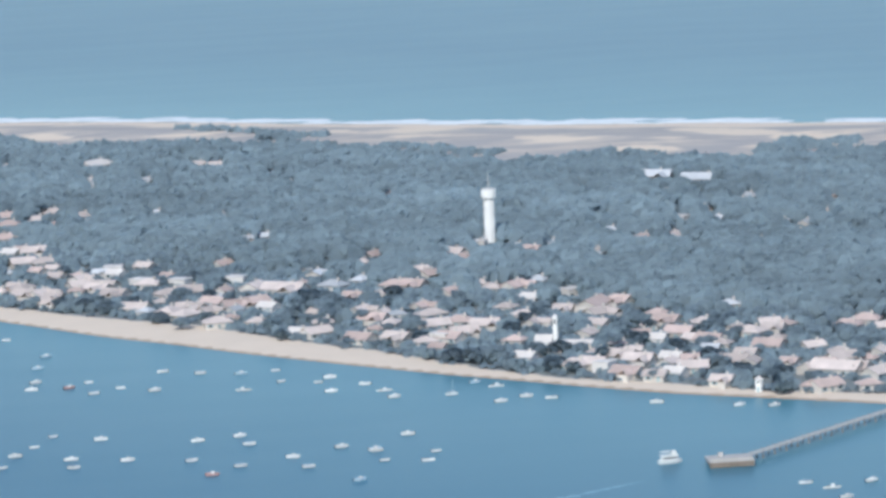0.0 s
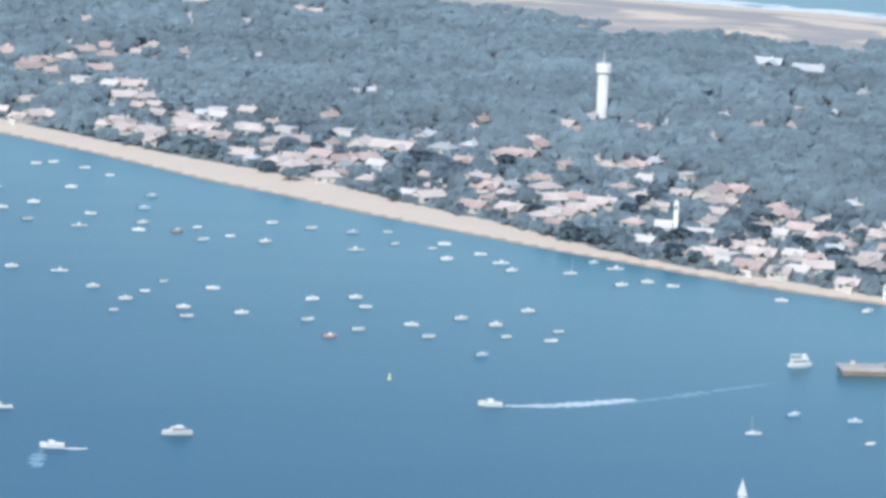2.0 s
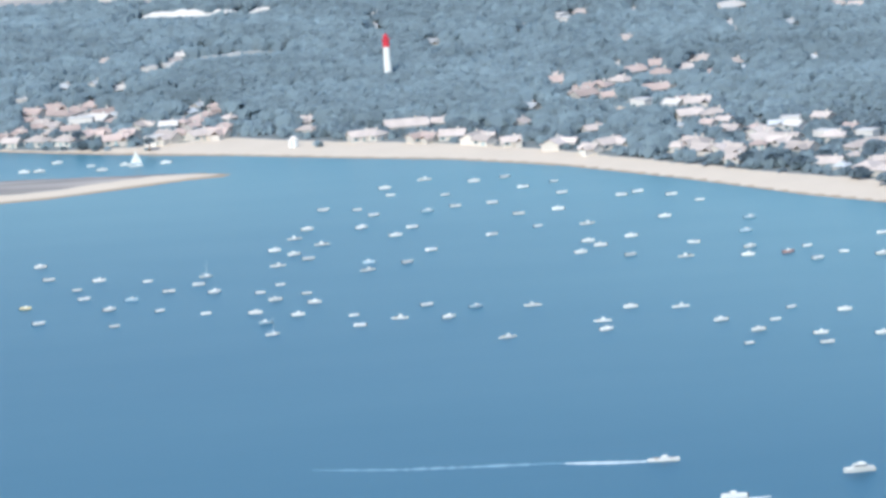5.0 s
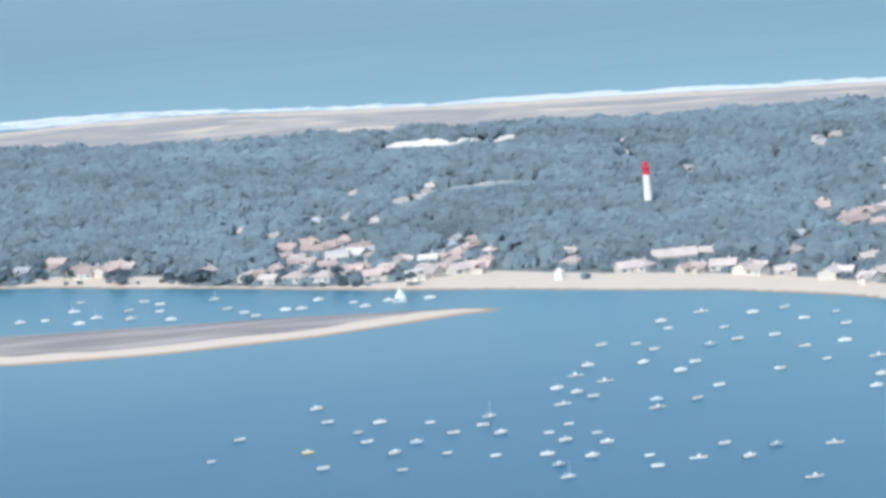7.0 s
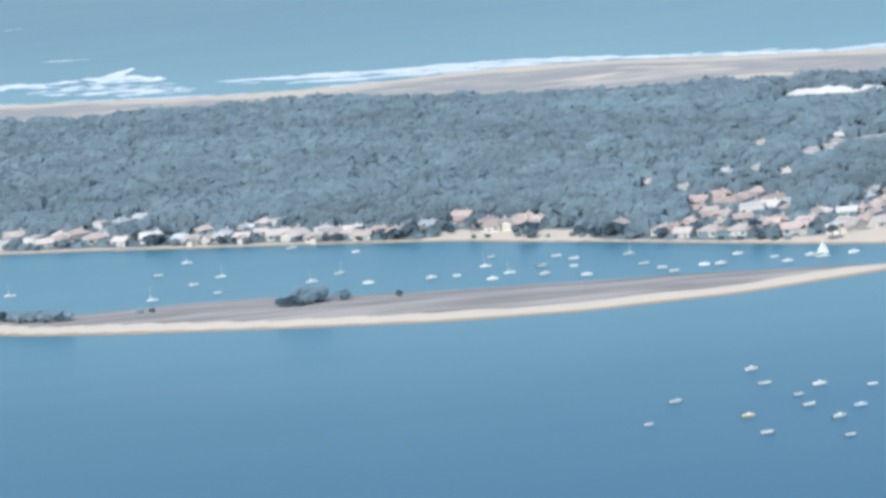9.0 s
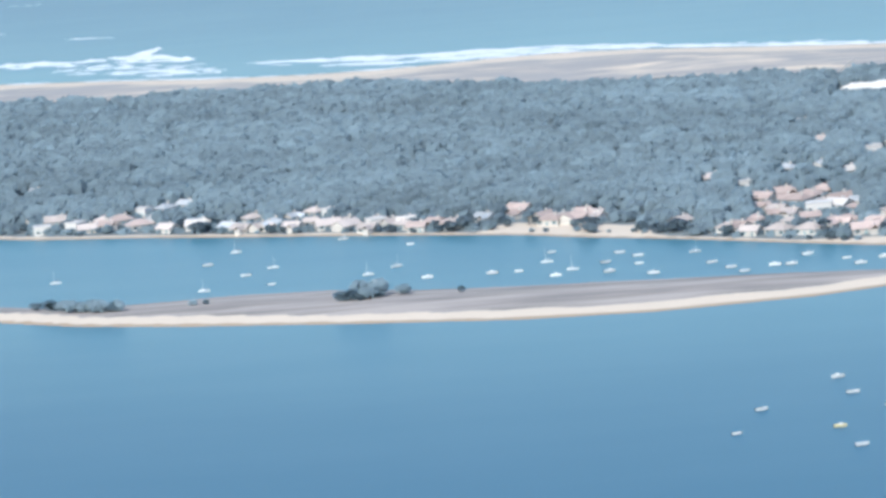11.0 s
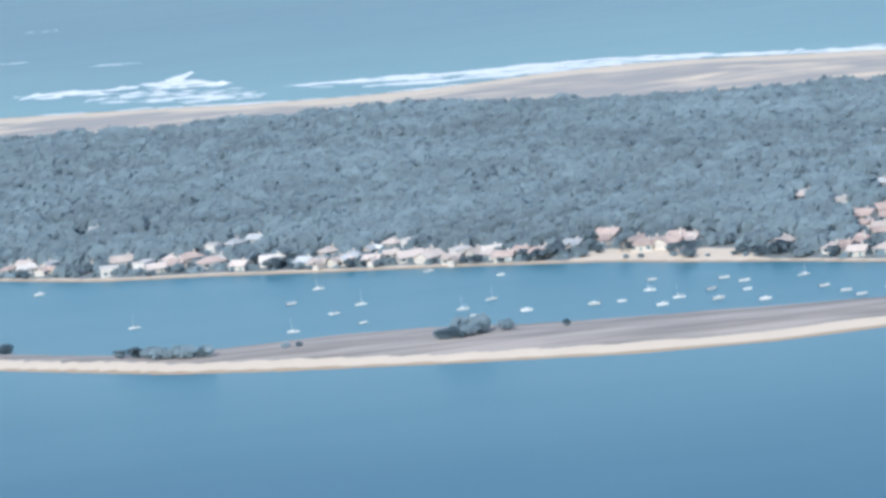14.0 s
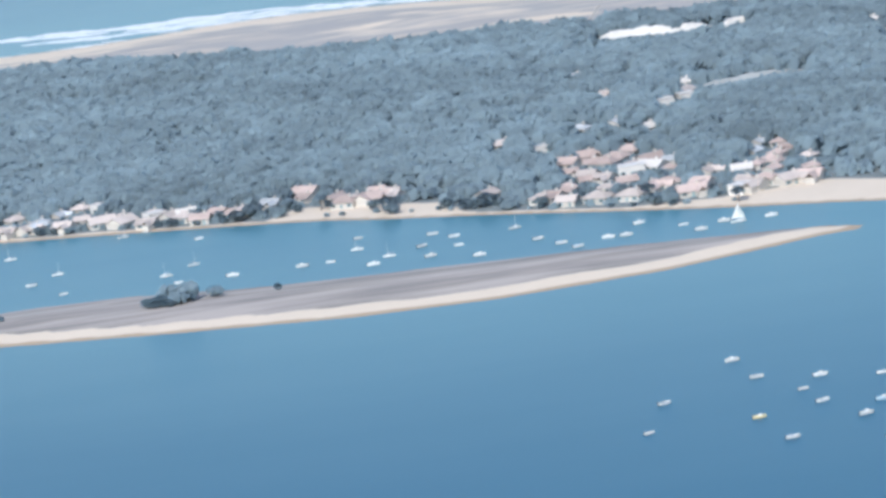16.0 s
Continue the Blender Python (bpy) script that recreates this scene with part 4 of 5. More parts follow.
INNER_MOORINGS = [(-30, 1940), (-27, 1899), (-21, 1926), (-14, 1912), (-9, 1948), (-17, 1993), (-22, 1969), (-11, 2047), (13, 1890), (13, 1871), (30, 1884), (40, 1912),
    (24, 1958), (31, 1978), (13, 2021), (8, 1987), (5, 2040), (38, 2021), (46, 2066), (51, 2030), (36, 2119), (20, 2077), (17, 2100), (60, 2102),
    (68, 2032), (67, 1941), (80, 1994), (98, 1999), (88, 1955), (101, 2047), (110, 1952), (109, 1904), (114, 1891), (105, 1876), (128, 1909), (126, 1861),
    (98, 2083), (83, 2073), (75, 2109), (128, 2027), (136, 2033), (151, 2018), (145, 1956)]
NEAR_BEACH_MOORINGS = [(154, 1881), (149, 1847), (178, 1901), (201, 1851)]
POINT_MOORINGS = [(-172, 1836), (-164, 1882), (-105, 1894), (-135, 1942)]
LAGOON_MOORINGS = [(-453, 2293), (-420, 2298), (-427, 2353), (-373, 2307), (-366, 2285), (-361, 2327), (-341, 2284), (-309, 2282), (-296, 2282), (-276, 2260), (-269, 2276), (-284, 2335),
    (-284, 2305), (-254, 2290), (-250, 2261), (-239, 2304), (-237, 2279), (-228, 2246), (-201, 2266), (-191, 2247), (-184, 2232), (-211, 2303), (-170, 2244), (-401, 2434),
    (-362, 2398), (-464, 2377), (-455, 2415), (-438, 2333), (-249, 2318)]
LAGOON_MOUTH_MOORINGS = [(-611, 2494), (-539, 2354), (-686, 2493), (-162, 2243), (-155, 2269), (-136, 2249), (-129, 2231), (-97, 2241), (-118, 2244)]
for spots in (SOUTH_MOORINGS, BEACH_MOORINGS, OUTER_MOORINGS, MID_MOORINGS, INNER_MOORINGS, NEAR_BEACH_MOORINGS, POINT_MOORINGS):
    moor(spots)
moor(LAGOON_MOORINGS, ["sail", "white", "sail", "small", "covered"])
moor(LAGOON_MOUTH_MOORINGS, ["sail", "white", "small"])
moor([(-132, 1837)], ["yellow"], 4, 3)
moor([(184, 1406)], ["cruiser"], 4, 3)
moor([(315, 1631), (331, 1665)], ["white"], 4, 3)



def ferry(length, label):
    """A boxy passenger boat: low hull, long saloon with a window band, wheelhouse and awning."""
    ob = thing("ferry", label, "boat", "moored boats")
    beam, free = length * 0.36, 1.3
    part("hull", hull_mesh(length, beam, free, 0.9), HULL, ob)
    saloon = part("saloon", box(bmesh.new(), -length * 0.4, length * 0.3, -beam * 0.4, beam * 0.4, 0.9, 3.3, 0.12), HULL, ob)
    part("side_window", box(bmesh.new(), -length * 0.36, length * 0.24, -beam * 0.405, beam * 0.405, 2.0, 2.6, 0.02), GLASS, saloon)
    part("roof_deck", box(bmesh.new(), -length * 0.44, length * 0.32, -beam * 0.43, beam * 0.43, 3.304, 3.5, 0.05), HULL, ob)
    house_part = part("wheelhouse", box(bmesh.new(), length * 0.05, length * 0.24, -beam * 0.25, beam * 0.25, 3.504, 5.0, 0.15), HULL, ob)
    part("windscreen", box(bmesh.new(), length * 0.2, length * 0.236, -beam * 0.2, beam * 0.2, 4.0, 4.6, 0.02), GLASS, house_part)
    part("awning", box(bmesh.new(), -length * 0.42, -length * 0.02, -beam * 0.38, beam * 0.38, 4.7, 4.82, 0.04), SAIL, ob)
    for x in (-0.4, -0.05):
        for y in (-0.35, 0.35):
            part("awning_post", box(bmesh.new(), length * x - 0.05, length * x + 0.05, beam * y - 0.05, beam * y + 0.05, 3.504, 4.696), ALLOY, ob)
    return ob


boat = ferry(9.6, "white ferry with a long saloon lying off the jetty")
boat.matrix_basis = pose(427, 1563, 0.02, 0, 0, 14)
sailing = sail_boat(6.6, "white sailing boat under way with both sails set", True)
sailing.matrix_basis = pose(371, 1322, 0.02, 0, 4, 118)
tagged(sailing, group="boats under way")
lagoon_sail = sail_boat(7.0, "small sailing boat with white sails near the sand point", True)
lagoon_sail.matrix_basis = pose(-112, 2237, 0.02, 0, 0, 12)
tagged(lagoon_sail, group="boats under way")
runner = motor_boat(9.0, HULL, "white speedboat under way ahead of a long wake")
runner.matrix_basis = pose(299, 1470, 0.05, 0, -3, 180)
launch = pinasse(11.0, HULL, "long white launch under way with a straight wake")
launch.matrix_basis = pose(121, 1444, 0.05, 0, -2, -10)
turning = motor_boat(8.5, HULL, "white motorboat turning in a patch of foam")
turning.matrix_basis = pose(141, 1379, 0.05, 0, 0, 176)
foam_band("boat_wake", [(296, 1470), (310, 1469.5), (324, 1472), (340, 1479), (356, 1488)], 13.0, 0.06, WASH, "white wake of a speedboat curving back to the jetty", 3, height_m=0.2, step=1.5, power=0.35)
foam_band("boat_wake", [(335, 1477), (340, 1479), (367, 1495), (395, 1514), (415, 1527)], 15.0, 0.04, WAKE, "fading pale wake on calm water", 13, height_m=0.06, step=2.0)
foam_band("boat_wake", [(117, 1445), (105, 1447), (87, 1451)], 7.0, 0.06, WASH, "white wash behind a launch", 4, height_m=0.2, step=1.5, power=0.4)
foam_band("boat_wake", [(92, 1450), (68, 1455), (30, 1462), (0, 1472)], 8.0, 0.04, WAKE, "thin pale wake of a launch", 5, height_m=0.08, step=2.0)
foam_band("boat_wake", [(144, 1378), (149, 1377.5), (153, 1378)], 4.0, 0.06, FOAM, "foam patch behind a turning motorboat", 6, height_m=0.25, step=1.0, power=0.5)
foam_patches([(137, 1372), (136, 1360), (137, 1346)], 5, 16, "churned water beside a turning motorboat", 7, (1.8, 3.2), 0.3, "boat_wash", WAKE)


def channel_buoy(x, y):
    ob = thing("channel_buoy", "yellow-green channel buoy with a topmark", "buoy", m=pose(x, y, 0))
    part("float", turned(bmesh.new(), [(0.5, -0.6), (0.95, -0.1), (0.95, 0.5), (0.6, 0.8)], 14), BUOY, ob)
    part("lattice_mast", turned(bmesh.new(), [(0.5, 0.804), (0.4, 1.8), (0.28, 2.6)], 8), BUOY, ob)
    part("topmark", turned(bmesh.new(), [(0.1, 2.604), (0.5, 2.9), (0.5, 3.3), (0.1, 3.6)], 10), WHITE, ob)
    return ob


buoy = channel_buoy(265, 1515)
buoy.scale = (0.8, 0.8, 0.65)

# ---- houses ----
HOMES_BEACHFRONT = [(171, 2141, "p2"), (180, 2116, "p2"), (210, 2124, "p2"), (218, 2100, "p2"), (236, 2128, "p2"), (245, 2089, "p2"), (252, 2128, "w1"),
    (255, 2095, "p2"), (232, 2136, "w1"), (227, 2049, "p2"), (243, 2029, "p2"), (251, 2016, "p2"), (265, 1976, "p2"), (266, 2049, "t2"),
    (276, 2035, "t2"), (276, 2183, "t1"), (220, 2174, "w1"), (281, 2126, "w1"), (288, 2095, "p2"), (303, 2079, "p3"), (292, 2023, "w1"),
    (284, 1978, "p1"), (286, 2041, "t2"), (302, 1939, "w1")]
HOMES_MIDDLE = [(310, 1935, "p2"), (322, 2130, "s1"), (328, 2085, "s2"), (335, 2041, "t1"), (343, 2099, "s1"), (339, 1961, "t2"), (346, 1945, "p1"),
    (329, 1909, "t2"), (346, 1903, "p2"), (358, 2072, "t2"), (374, 2119, "p1"), (378, 2102, "t1"), (367, 2068, "t2"), (364, 1989, "t1"),
    (366, 1931, "p2"), (366, 1895, "w1"), (367, 1962, "p2"), (355, 2183, "t1"), (397, 2176, "p2"), (401, 2155, "t1"), (383, 2030, "t2"),
    (400, 2054, "p1"), (404, 2036, "p1"), (415, 2037, "t2"), (429, 2052, "s1"), (419, 1995, "w1"), (404, 1969, "p1"), (389, 1922, "p2"),
    (378, 1936, "t2")]
HOMES_CHAPEL = [(377, 1905, "p2"), (370, 1893, "t2"), (439, 2003, "w1"), (445, 1959, "t3"), (459, 1969, "t2"), (445, 1936, "p2"), (438, 2169, "t1"),
    (398, 1827, "w1"), (398, 1873, "t1"), (417, 1797, "p2"), (425, 1797, "p2"), (429, 1788, "w1"), (440, 1813, "p2"), (446, 1799, "p2"),
    (437, 1770, "t2"), (448, 1758, "p1"), (457, 1761, "w1"), (466, 1770, "p2"), (461, 1800, "w1"), (486, 1779, "p2"), (492, 1773, "p1"),
    (472, 1925, "t1"), (473, 1902, "t2"), (474, 1866, "t2"), (461, 1853, "w1"), (488, 1891, "p1"), (478, 1845, "p1"), (484, 1839, "t2"),
    (487, 1826, "p1")]
HOMES_NORTH = [(505, 1853, "p2"), (517, 1861, "p1"), (523, 1868, "t1"), (507, 1813, "t2"), (513, 1827, "p1"), (525, 1802, "p1"), (508, 1939, "s1"),
    (550, 1853, "t2"), (561, 1867, "t2"), (516, 1747, "p2"), (525, 1739, "p3"), (533, 1741, "p2"), (540, 1725, "p2"), (532, 1766, "p2"),
    (523, 1756, "t1"), (550, 1775, "p1"), (509, 1706, "t1"), (532, 1700, "t1"), (514, 1695, "t2"), (474, 1735, "p1")]
HOMES_IN_WOOD = [(217, 2672, "w3"), (212, 2557, "w1"), (292, 2644, "p1"), (280, 2653, "p1"), (246, 2570, "s1"), (385, 2443, "t1"), (493, 2433, "p1"),
    (491, 2310, "p1"), (487, 2230, "s1"), (500, 2192, "t1"), (516, 2190, "p1"), (580, 2168, "s1"), (618, 2308, "p1"), (607, 2242, "p1"),
    (579, 2335, "s1"), (546, 2289, "s1"), (536, 2369, "w1"), (468, 2136, "p1")]
HOMES_CLEARING = [(149, 2415, "t2"), (159, 2438, "t2"), (163, 2395, "t2"), (178, 2410, "p2"), (187, 2446, "p2"), (141, 2376, "p2"), (129, 2360, "t2"),
    (122, 2357, "t2"), (116, 2344, "p1"), (158, 2332, "t2"), (165, 2340, "p1"), (149, 2290, "w1"), (165, 2277, "w1"), (171, 2281, "t1"),
    (177, 2273, "p2"), (183, 2231, "p2"), (171, 2237, "p2"), (107, 2415, "p1"), (141, 2444, "w1"), (151, 2559, "p1"), (115, 2686, "w1"),
    (212, 2585, "w1"), (205, 2423, "p1"), (190, 2372, "t2"), (133, 2324, "t1")]
HOMES_SANDY_SHORE = [(85, 2260, "p1"), (79, 2201, "p1"), (61, 2221, "p2"), (66, 2194, "p1"), (50, 2237, "p2"), (44, 2286, "p1"), (26, 2279, "p3"),
    (-27, 2326, "p1"), (121, 2216, "p1"), (118, 2152, "p1"), (127, 2166, "p2"), (101, 2161, "p2"), (159, 2137, "p1"), (167, 2146, "p2"),
    (173, 2120, "p2"), (182, 2119, "p1"), (201, 2138, "p2"), (213, 2132, "p2"), (219, 2188, "w1"), (3, 2255, "p2"), (9, 2259, "p2"),
    (38, 2237, "t1"), (32, 2236, "t1")]
HOMES_POINT = [(-169, 2715, "s1"), (-127, 2571, "w1"), (-114, 2604, "p1"), (-156, 2626, "p1"), (-193, 2490, "w1"), (-212, 2521, "p1"), (-139, 2504, "w1"),
    (-26, 2295, "p1"), (107, 2394, "t2"), (120, 2336, "t2"), (91, 2312, "s1"), (117, 2665, "w1"), (130, 2697, "p1"), (91, 2638, "s1"),
    (1, 2707, "s1"), (41, 2613, "s1"), (1, 2779, "w1")]
HOMES_HARBOUR = [(-182, 2438, "t2"), (-173, 2450, "t2"), (-164, 2422, "t2"), (-158, 2433, "t2"), (-150, 2448, "t2"), (-142, 2414, "t2"), (-152, 2393, "w2"),
    (-142, 2395, "w2"), (-173, 2396, "p1"), (-166, 2381, "p1"), (-172, 2528, "s1"), (-154, 2528, "s1"), (-156, 2364, "t1"), (-146, 2337, "t2"),
    (-137, 2342, "t2"), (-128, 2317, "t2"), (-122, 2333, "t1"), (-118, 2357, "p1"), (-106, 2303, "w1"), (-100, 2309, "p2"), (-93, 2315, "t2"),
    (-83, 2298, "p2"), (-74, 2299, "t2"), (-102, 2351, "w1"), (-191, 2356, "t1"), (-185, 2332, "p1"), (-197, 2349, "p1"), (-222, 2385, "p1"),
    (-170, 2313, "p2"), (-155, 2294, "p2")]
HOMES_LAGOON = [(-580, 2534, "w1"), (-576, 2553, "p2"), (-562, 2519, "w1"), (-546, 2508, "p1"), (-554, 2519, "p1"), (-538, 2544, "t2"), (-524, 2512, "t2"),
    (-545, 2529, "t2"), (-530, 2568, "w1"), (-520, 2529, "w1"), (-506, 2487, "p1"), (-489, 2501, "w2"), (-460, 2513, "p1"), (-452, 2452, "p1"),
    (-462, 2462, "p1"), (-470, 2494, "s1"), (-448, 2486, "s1"), (-427, 2516, "p1"), (-416, 2514, "w1"), (-433, 2441, "p1"), (-414, 2432, "p2"),
    (-404, 2474, "p1"), (-403, 2432, "p2"), (-390, 2425, "p1"), (-387, 2468, "w1"), (-379, 2418, "p1")]
HOMES_LAGOON_NORTH = [(-371, 2414, "p1"), (-371, 2463, "w1"), (-363, 2447, "t1"), (-354, 2442, "t1"), (-347, 2438, "t1"), (-343, 2410, "p1"), (-328, 2447, "s1"),
    (-311, 2465, "t2"), (-296, 2437, "t2"), (-291, 2414, "t2"), (-281, 2424, "t2"), (-276, 2385, "t2"), (-286, 2373, "p1"), (-268, 2421, "p1"),
    (-632, 2560, "w1"), (-634, 2585, "p1"), (-661, 2576, "s1"), (-692, 2589, "t1"), (-702, 2581, "p1"), (-576, 2658, "p1"), (-518, 2575, "s1"),
    (-507, 2584, "s1"), (-609, 2664, "s1")]
HOMES_GLIMPSED = [(553, 2350, "s0"), (572, 2317, "s0"), (528, 2300, "s0"), (530, 2257, "w0"), (548, 2249, "s0"), (579, 2217, "s0"), (591, 2209, "s0"),
    (556, 2145, "s0"), (520, 2136, "s0"), (467, 2132, "s0"), (432, 2187, "s0"), (451, 2193, "s0"), (418, 2220, "s1"), (331, 2522, "s0"),
    (263, 2617, "s0"), (248, 2417, "s0"), (210, 2387, "s1"), (284, 2381, "s0"), (292, 2265, "s0"), (303, 2275, "s0"), (348, 2160, "p0"),
    (317, 2149, "s0"), (334, 2186, "s0"), (196, 2523, "s0"), (325, 2596, "s0"), (159, 2686, "s0")]
for homes in (HOMES_GLIMPSED, HOMES_BEACHFRONT, HOMES_MIDDLE, HOMES_CHAPEL, HOMES_NORTH, HOMES_IN_WOOD, HOMES_CLEARING, HOMES_SANDY_SHORE, HOMES_POINT, HOMES_HARBOUR,
              HOMES_LAGOON, HOMES_LAGOON_NORTH):
    for x, y, kind in homes:
        put_house(kind, x, y, -34 + dice.choice((0, 0, 0, 90, 35, 60)) + dice.uniform(-12, 12))
TAKEN.extend([(136, 2290, 18), (146, 2304, 12)])
# smaller houses fill the streets between
for _ in range(110):
    x = dice.uniform(160, 640)
    y = float(along(BAY, x) + along(BEACH, x)) + dice.uniform(8, 190)
    if all((x - a) ** 2 + ((y - b) * 0.75) ** 2 > (5.2 + 0.34 * w) ** 2 for a, b, w in TAKEN):
        put_house(dice.choice(("p1", "p0", "p1", "s0", "p0", "t0", "p1")), x, y, -34 + dice.choice((0, 90, 35)) + dice.uniform(-12, 12))
for _ in range(60):
    x = dice.uniform(-205, -70) if dice.random() < 0.55 else dice.uniform(-690, -250)
    y = float(along(BAY, x) + along(BEACH, x)) + (dice.uniform(8, 120) if x > -206 else dice.uniform(10, 40))
    if all((x - a) ** 2 + ((y - b) * 0.75) ** 2 > (4.2 + 0.3 * w) ** 2 for a, b, w in TAKEN):
        put_house(dice.choice(("p0", "t0", "t0", "s0")), x, y, -34 + dice.choice((0, 90, 35)) + dice.uniform(-12, 12))
put_house("w0", 414, 2206, -20)
put_house("w0", -113, 2640, 10)
put_house("w0", -115, 2582, 20)
for x, y, turn in ((542, 2457, -25), (566, 2428, -25)):
    put_house("s3", x, y, turn)


def beach_hut(x, y, w, tall, label):
    ob = thing("beach_hut", label, "hut", m=pose(x, y, height(x, y), 0, 0, -30))
    part("wall", box(bmesh.new(), -w / 2, w / 2, -w / 2, w / 2, -0.6, tall), WHITE, ob)
    part("roof", turned(bmesh.new(), [(w * 0.85, tall + 0.004), (w * 0.8, tall + 0.2), (0.1, tall + w * 0.55)], 4), BRIGHT_SHEET, ob)
    part("door", box(bmesh.new(), -0.45, 0.45, -w / 2 - 0.05, -w / 2 + 0.05, 0, 2.0), SHUTTER, ob)
    part("window", box(bmesh.new(), -0.5, 0.5, -w / 2 - 0.04, -w / 2 + 0.05, tall - 1.6, tall - 0.7), GLASS, ob)


beach_hut(-32, 2258, 3.4, 4.2, "white wooden hut on the open beach")
beach_hut(487, 1716, 2.6, 5.4, "narrow white lifeguard tower on the beach")



# ---- bare sand in the wood ----
def sand_bank(name, line, deep, rise, mat, label):
    """A low ridge of bare sand along a line, its flank facing the bay, thin at both ends and of uneven width."""
    pts = np.array(line, float)
    cut = np.r_[0, np.cumsum(np.hypot(*np.diff(pts, axis=0).T))]
    s = np.arange(0, cut[-1] + 0.1, 1.5)
    x, y = np.interp(s, cut, pts[:, 0]), np.interp(s, cut, pts[:, 1])
    ends = np.clip(np.minimum(s, cut[-1] - s) / 9, 0.12, 1) ** 0.6
    wide = ends * (0.85 + 0.15 * soft_noise(s, s * 0.4, 7.0, 1.0) + 0.1 * soft_noise(s, s, 2.3, 4.0))
    rows = []
    for u, k in ((-0.75, -0.25), (-0.5, 0.12), (-0.25, 0.42), (0.0, 0.75), (0.2, 0.97), (0.35, 1.0), (0.6, 0.6), (0.9, -0.25)):
        gy = y + u * deep * wide
        rows.append(np.stack([x + 0.5 * soft_noise(s, s + u * 9, 3.0, u), gy, lie(x, gy)[0] + k * rise * wide], -1))
    co = np.stack(rows, 0)
    i = np.arange(co.shape[0] * co.shape[1]).reshape(co.shape[:2])
    me = raw_mesh(name, co.reshape(-1, 3), np.stack([i[:-1, :-1], i[:-1, 1:], i[1:, 1:], i[1:, :-1]], -1).reshape(-1, 4))
    me.polygons.foreach_set("use_smooth", np.ones(len(me.polygons), bool))
    me.materials.append(mat)
    TAKEN.extend((float(a), float(b), 9.0) for a, b in zip(x[2:-2:5], y[2:-2:5]))
    return tagged(new(name, me), label, "sand", kind="stuff")


sand_bank("sand_bank", [(-151, 2852), (-136, 2852), (-110, 2842), (-83, 2845)], 16, 6.0, PALE_SAND, "bare white sand bank in a gap of the wood")
sand_bank("sand_bank", [(-81, 2838), (-72, 2848), (-59, 2855)], 12, 5.0, PALE_SAND, "short white sand bank beside the longer one")
sand_bank("sand_bank", [(-106, 2620), (-92, 2622), (-75, 2628), (-48, 2634)], 12, 3.6, DRY_GRASS, "dry grassy clearing along a forest lane")
sand_bank("sand_track", [(-143, 3015), (-147, 2985), (-152, 2950), (-153, 2905)], 9, 0.8, PATHWAY, "pale sand track leading out to the dunes")

# ---- single trees ----
for x, y, kind, size in ((312, 2033, "broad", 1.0), (318, 1997, "broad", 1.0), (305, 1994, "tall", 1.0), (326, 2004, "broad", 0.95), (237, 2010, "broad", 0.7),
                         (248, 1988, "broad", 0.7), (366, 1838, "broad", 0.8), (375, 1834, "broad", 0.85), (384, 1831, "broad", 0.9), (407, 1797, "broad", 0.85),
                         (392, 1806, "round", 1.0), (202, 2066, "broad", 0.75), (213, 2051, "broad", 0.75), (177, 2088, "round", 1.0), (190, 2080, "broad", 0.7),
                         (290, 1960, "round", 1.1), (293, 1934, "round", 0.9), (495, 1706, "round", 1.0), (478, 1772, "broad", 0.8), (452, 1850, "broad", 0.8),
                         (432, 1815, "round", 1.1), (260, 2001, "round", 0.9), (356, 1852, "round", 0.9), (415, 1790, "round", 0.9), (447, 1757, "round", 0.8), (404, 1836, "broad", 0.85), (414, 1832, "broad", 0.9), (423, 1831, "broad", 0.75),
                         (440, 1838, "tall", 0.8)):
    put_tree(kind, x, y, size)
for (x0, y0), (x1, y1), count, size in (((-652, 2358), (-596, 2321), 17, 1.05), ((-533, 2264), (-517, 2255), 5, 1.0), ((-513, 2250), (-486, 2240), 14, 1.1), ((-376, 2215), (-357, 2217), 7, 1.1),
                                        ((-365, 2222), (-359, 2224), 3, 1.6), ((-347, 2225), (-345, 2225), 2, 1.0), ((-319, 2224), (-317, 2224), 1, 0.55), ((-20, 2250), (-17, 2251), 2, 0.7)):
    for k in range(count):
        u = k / max(count - 1, 1)
        put_tree("bush" if k % 4 == 3 else "coast", x0 + (x1 - x0) * u + dice.uniform(-1, 1), y0 + (y1 - y0) * u + dice.uniform(-3, 3), size * dice.uniform(0.8, 1.2))
# garden trees between the houses of the village
for _ in range(225):
    x = dice.uniform(165, 600)
    y = float(along(BAY, x) + along(BEACH, x)) + dice.uniform(6, 185)
    if all(abs(x - a) > 0.4 * w or not -7 < b - y < 11 for a, b, w in TAKEN):
        put_tree(dice.choice(("round", "broad", "round", "tall")), x, y, dice.uniform(0.4, 0.8))
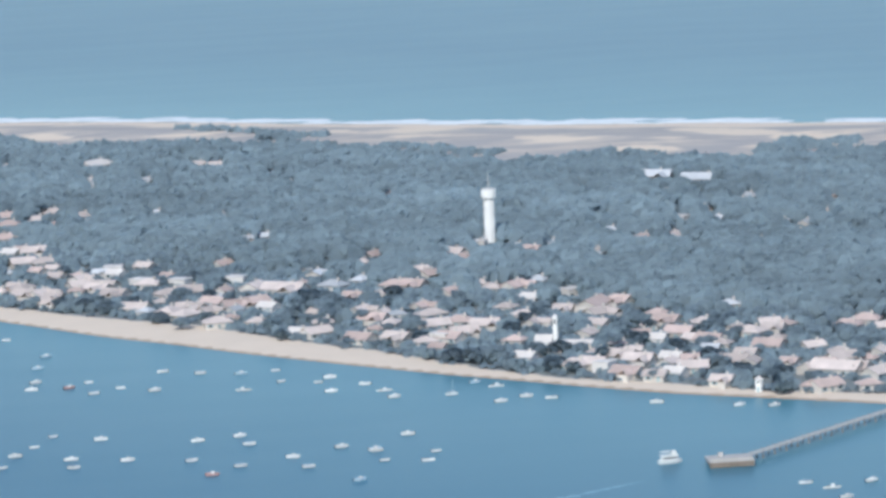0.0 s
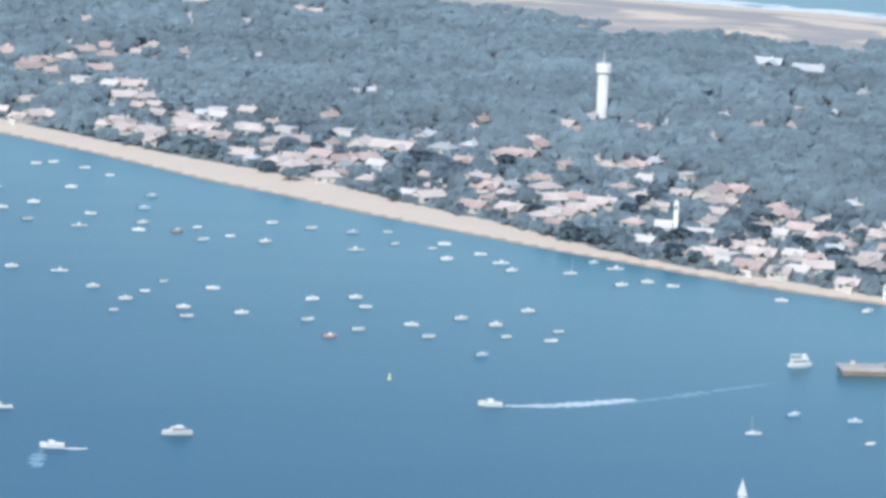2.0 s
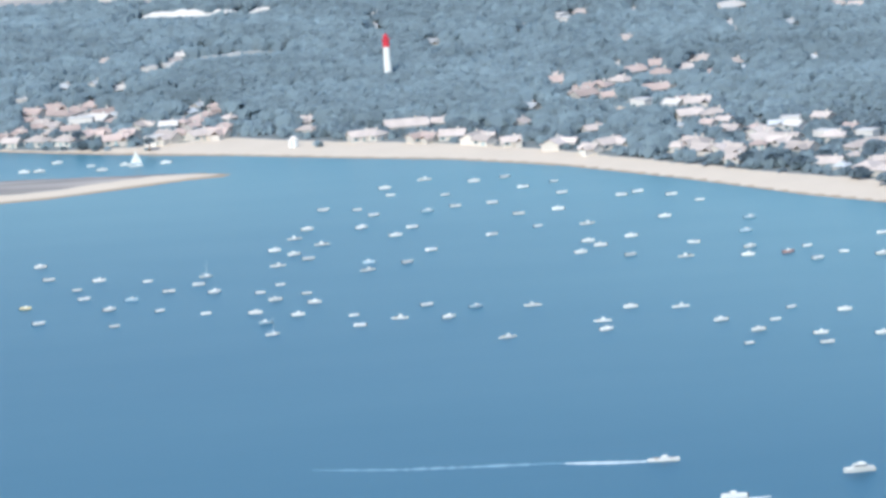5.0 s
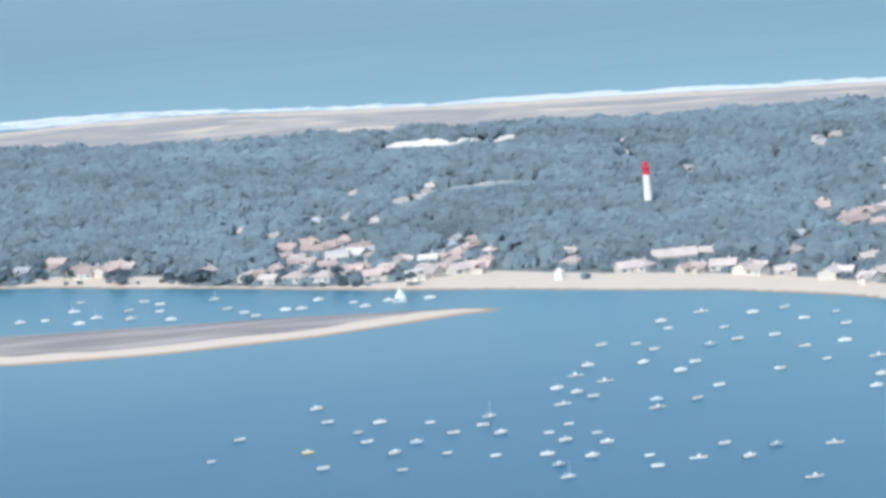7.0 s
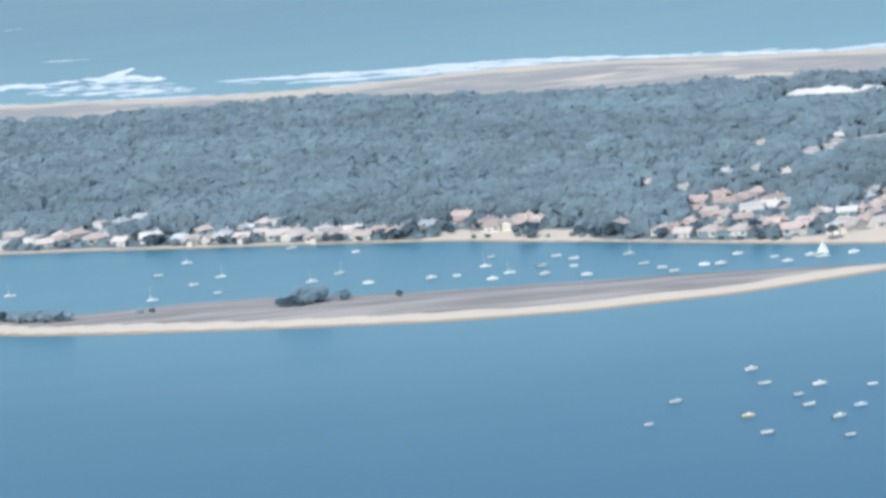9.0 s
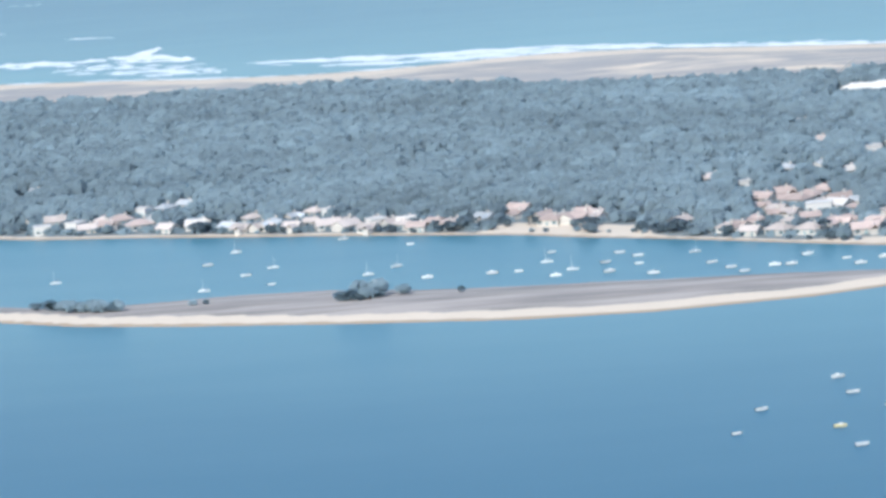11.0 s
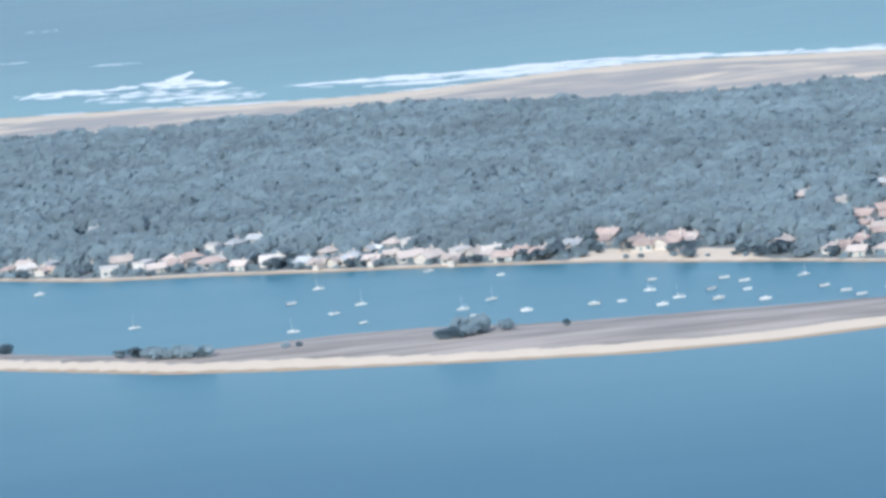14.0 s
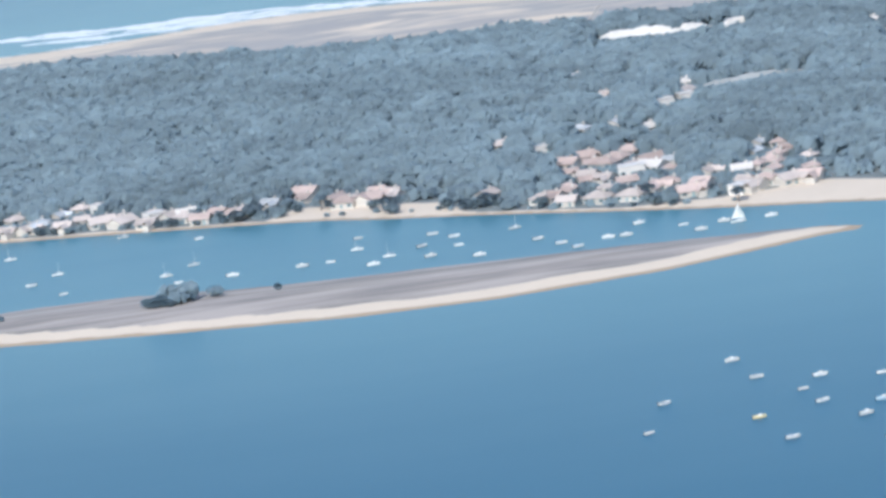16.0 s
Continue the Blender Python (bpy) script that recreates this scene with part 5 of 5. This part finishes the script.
# garden trees between the houses on the lagoon
for _ in range(60):
    x = dice.uniform(-700, -100)
    y = float(along(BAY, x)) + dice.uniform(9, 30)
    if all(abs(x - a) > 0.36 * w or abs(y - b) > 8 for a, b, w in TAKEN):
        put_tree(dice.choice(("round", "broad", "round", "tall")), x, y, dice.uniform(0.45, 0.85))
for x in np.arange(-690, -95, 8.5):
    if dice.random() < 0.75:
        x = float(x) + dice.uniform(-3, 3)
        put_tree("bush", x, float(along(BAY, x)) + dice.uniform(9, 17), dice.uniform(0.4, 0.85))
put_tree("bush", -450, 2239, 0.7)
put_tree("bush", -443, 2238, 0.6)

# ---- surf on the ocean side ----
shore = [(x, float(along(OCEAN, x)) + 12) for x in range(-330, 1100, 20)]
foam_patches(shore, 15, 420, "white breaking surf along the ocean beach", 2, (16, 4.5), 0.9)
foam_patches([(x, y + 14) for x, y in shore[::3]], 10, 60, "outer breakers beyond the surf line", 21, (16, 4), 1.0)
foam_patches([(x, float(along(OCEAN, x)) + 2) for x in range(-1400, 1100, 20)], 5, 260, "thin wash of foam on wet sand", 9, (13, 2.0), 0.25)
foam_patches([(-583, 3338), (-524, 3316), (-482, 3306), (-401, 3289), (-321, 3261), (-255, 3222)], 22, 150, "long breaker running in to the beach", 10, (16, 3.0), 1.0)
foam_patches([(-520, 3285), (-470, 3268), (-400, 3262), (-330, 3255)], 16, 60, "second line of breakers near the sand", 17, (14, 3.5), 0.6)
foam_patches([(-800, 3462), (-758, 3444), (-727, 3437), (-688, 3446), (-646, 3405), (-630, 3390)], 26, 95, "surf breaking over an offshore bar", 12, (9, 2.6), 1.4)
foam_patches([(-735, 3392), (-700, 3385), (-660, 3350), (-600, 3290)], 58, 110, "white water running over the bar", 14, (8, 2.2), 0.6)
foam_patches([(-676, 3490), (-682, 3462), (-690, 3430)], 10, 26, "peak of a breaking wave", 15, (8, 4), 2.4)
foam_patches([(-1150, 3560), (-1000, 3480), (-921, 3444), (-875, 3428), (-826, 3391)], 20, 90, "breakers along the far beach", 16, (16, 5), 1.0)
for n, (x, y, w) in enumerate(((-922, 3505, 10), (-985, 3937, 16), (-868, 3953, 14), (-751, 3617, 22), (-851, 3712, 14), (-866, 3687, 12), (-928, 3651, 20))):
    foam_patches([(x - w, y + w * 0.4), (x, y), (x + w, y - w * 0.3)], 6, 7, "small whitecap on open sea", 30 + n, (7, 2.0), 0.3, "whitecap")

forest()
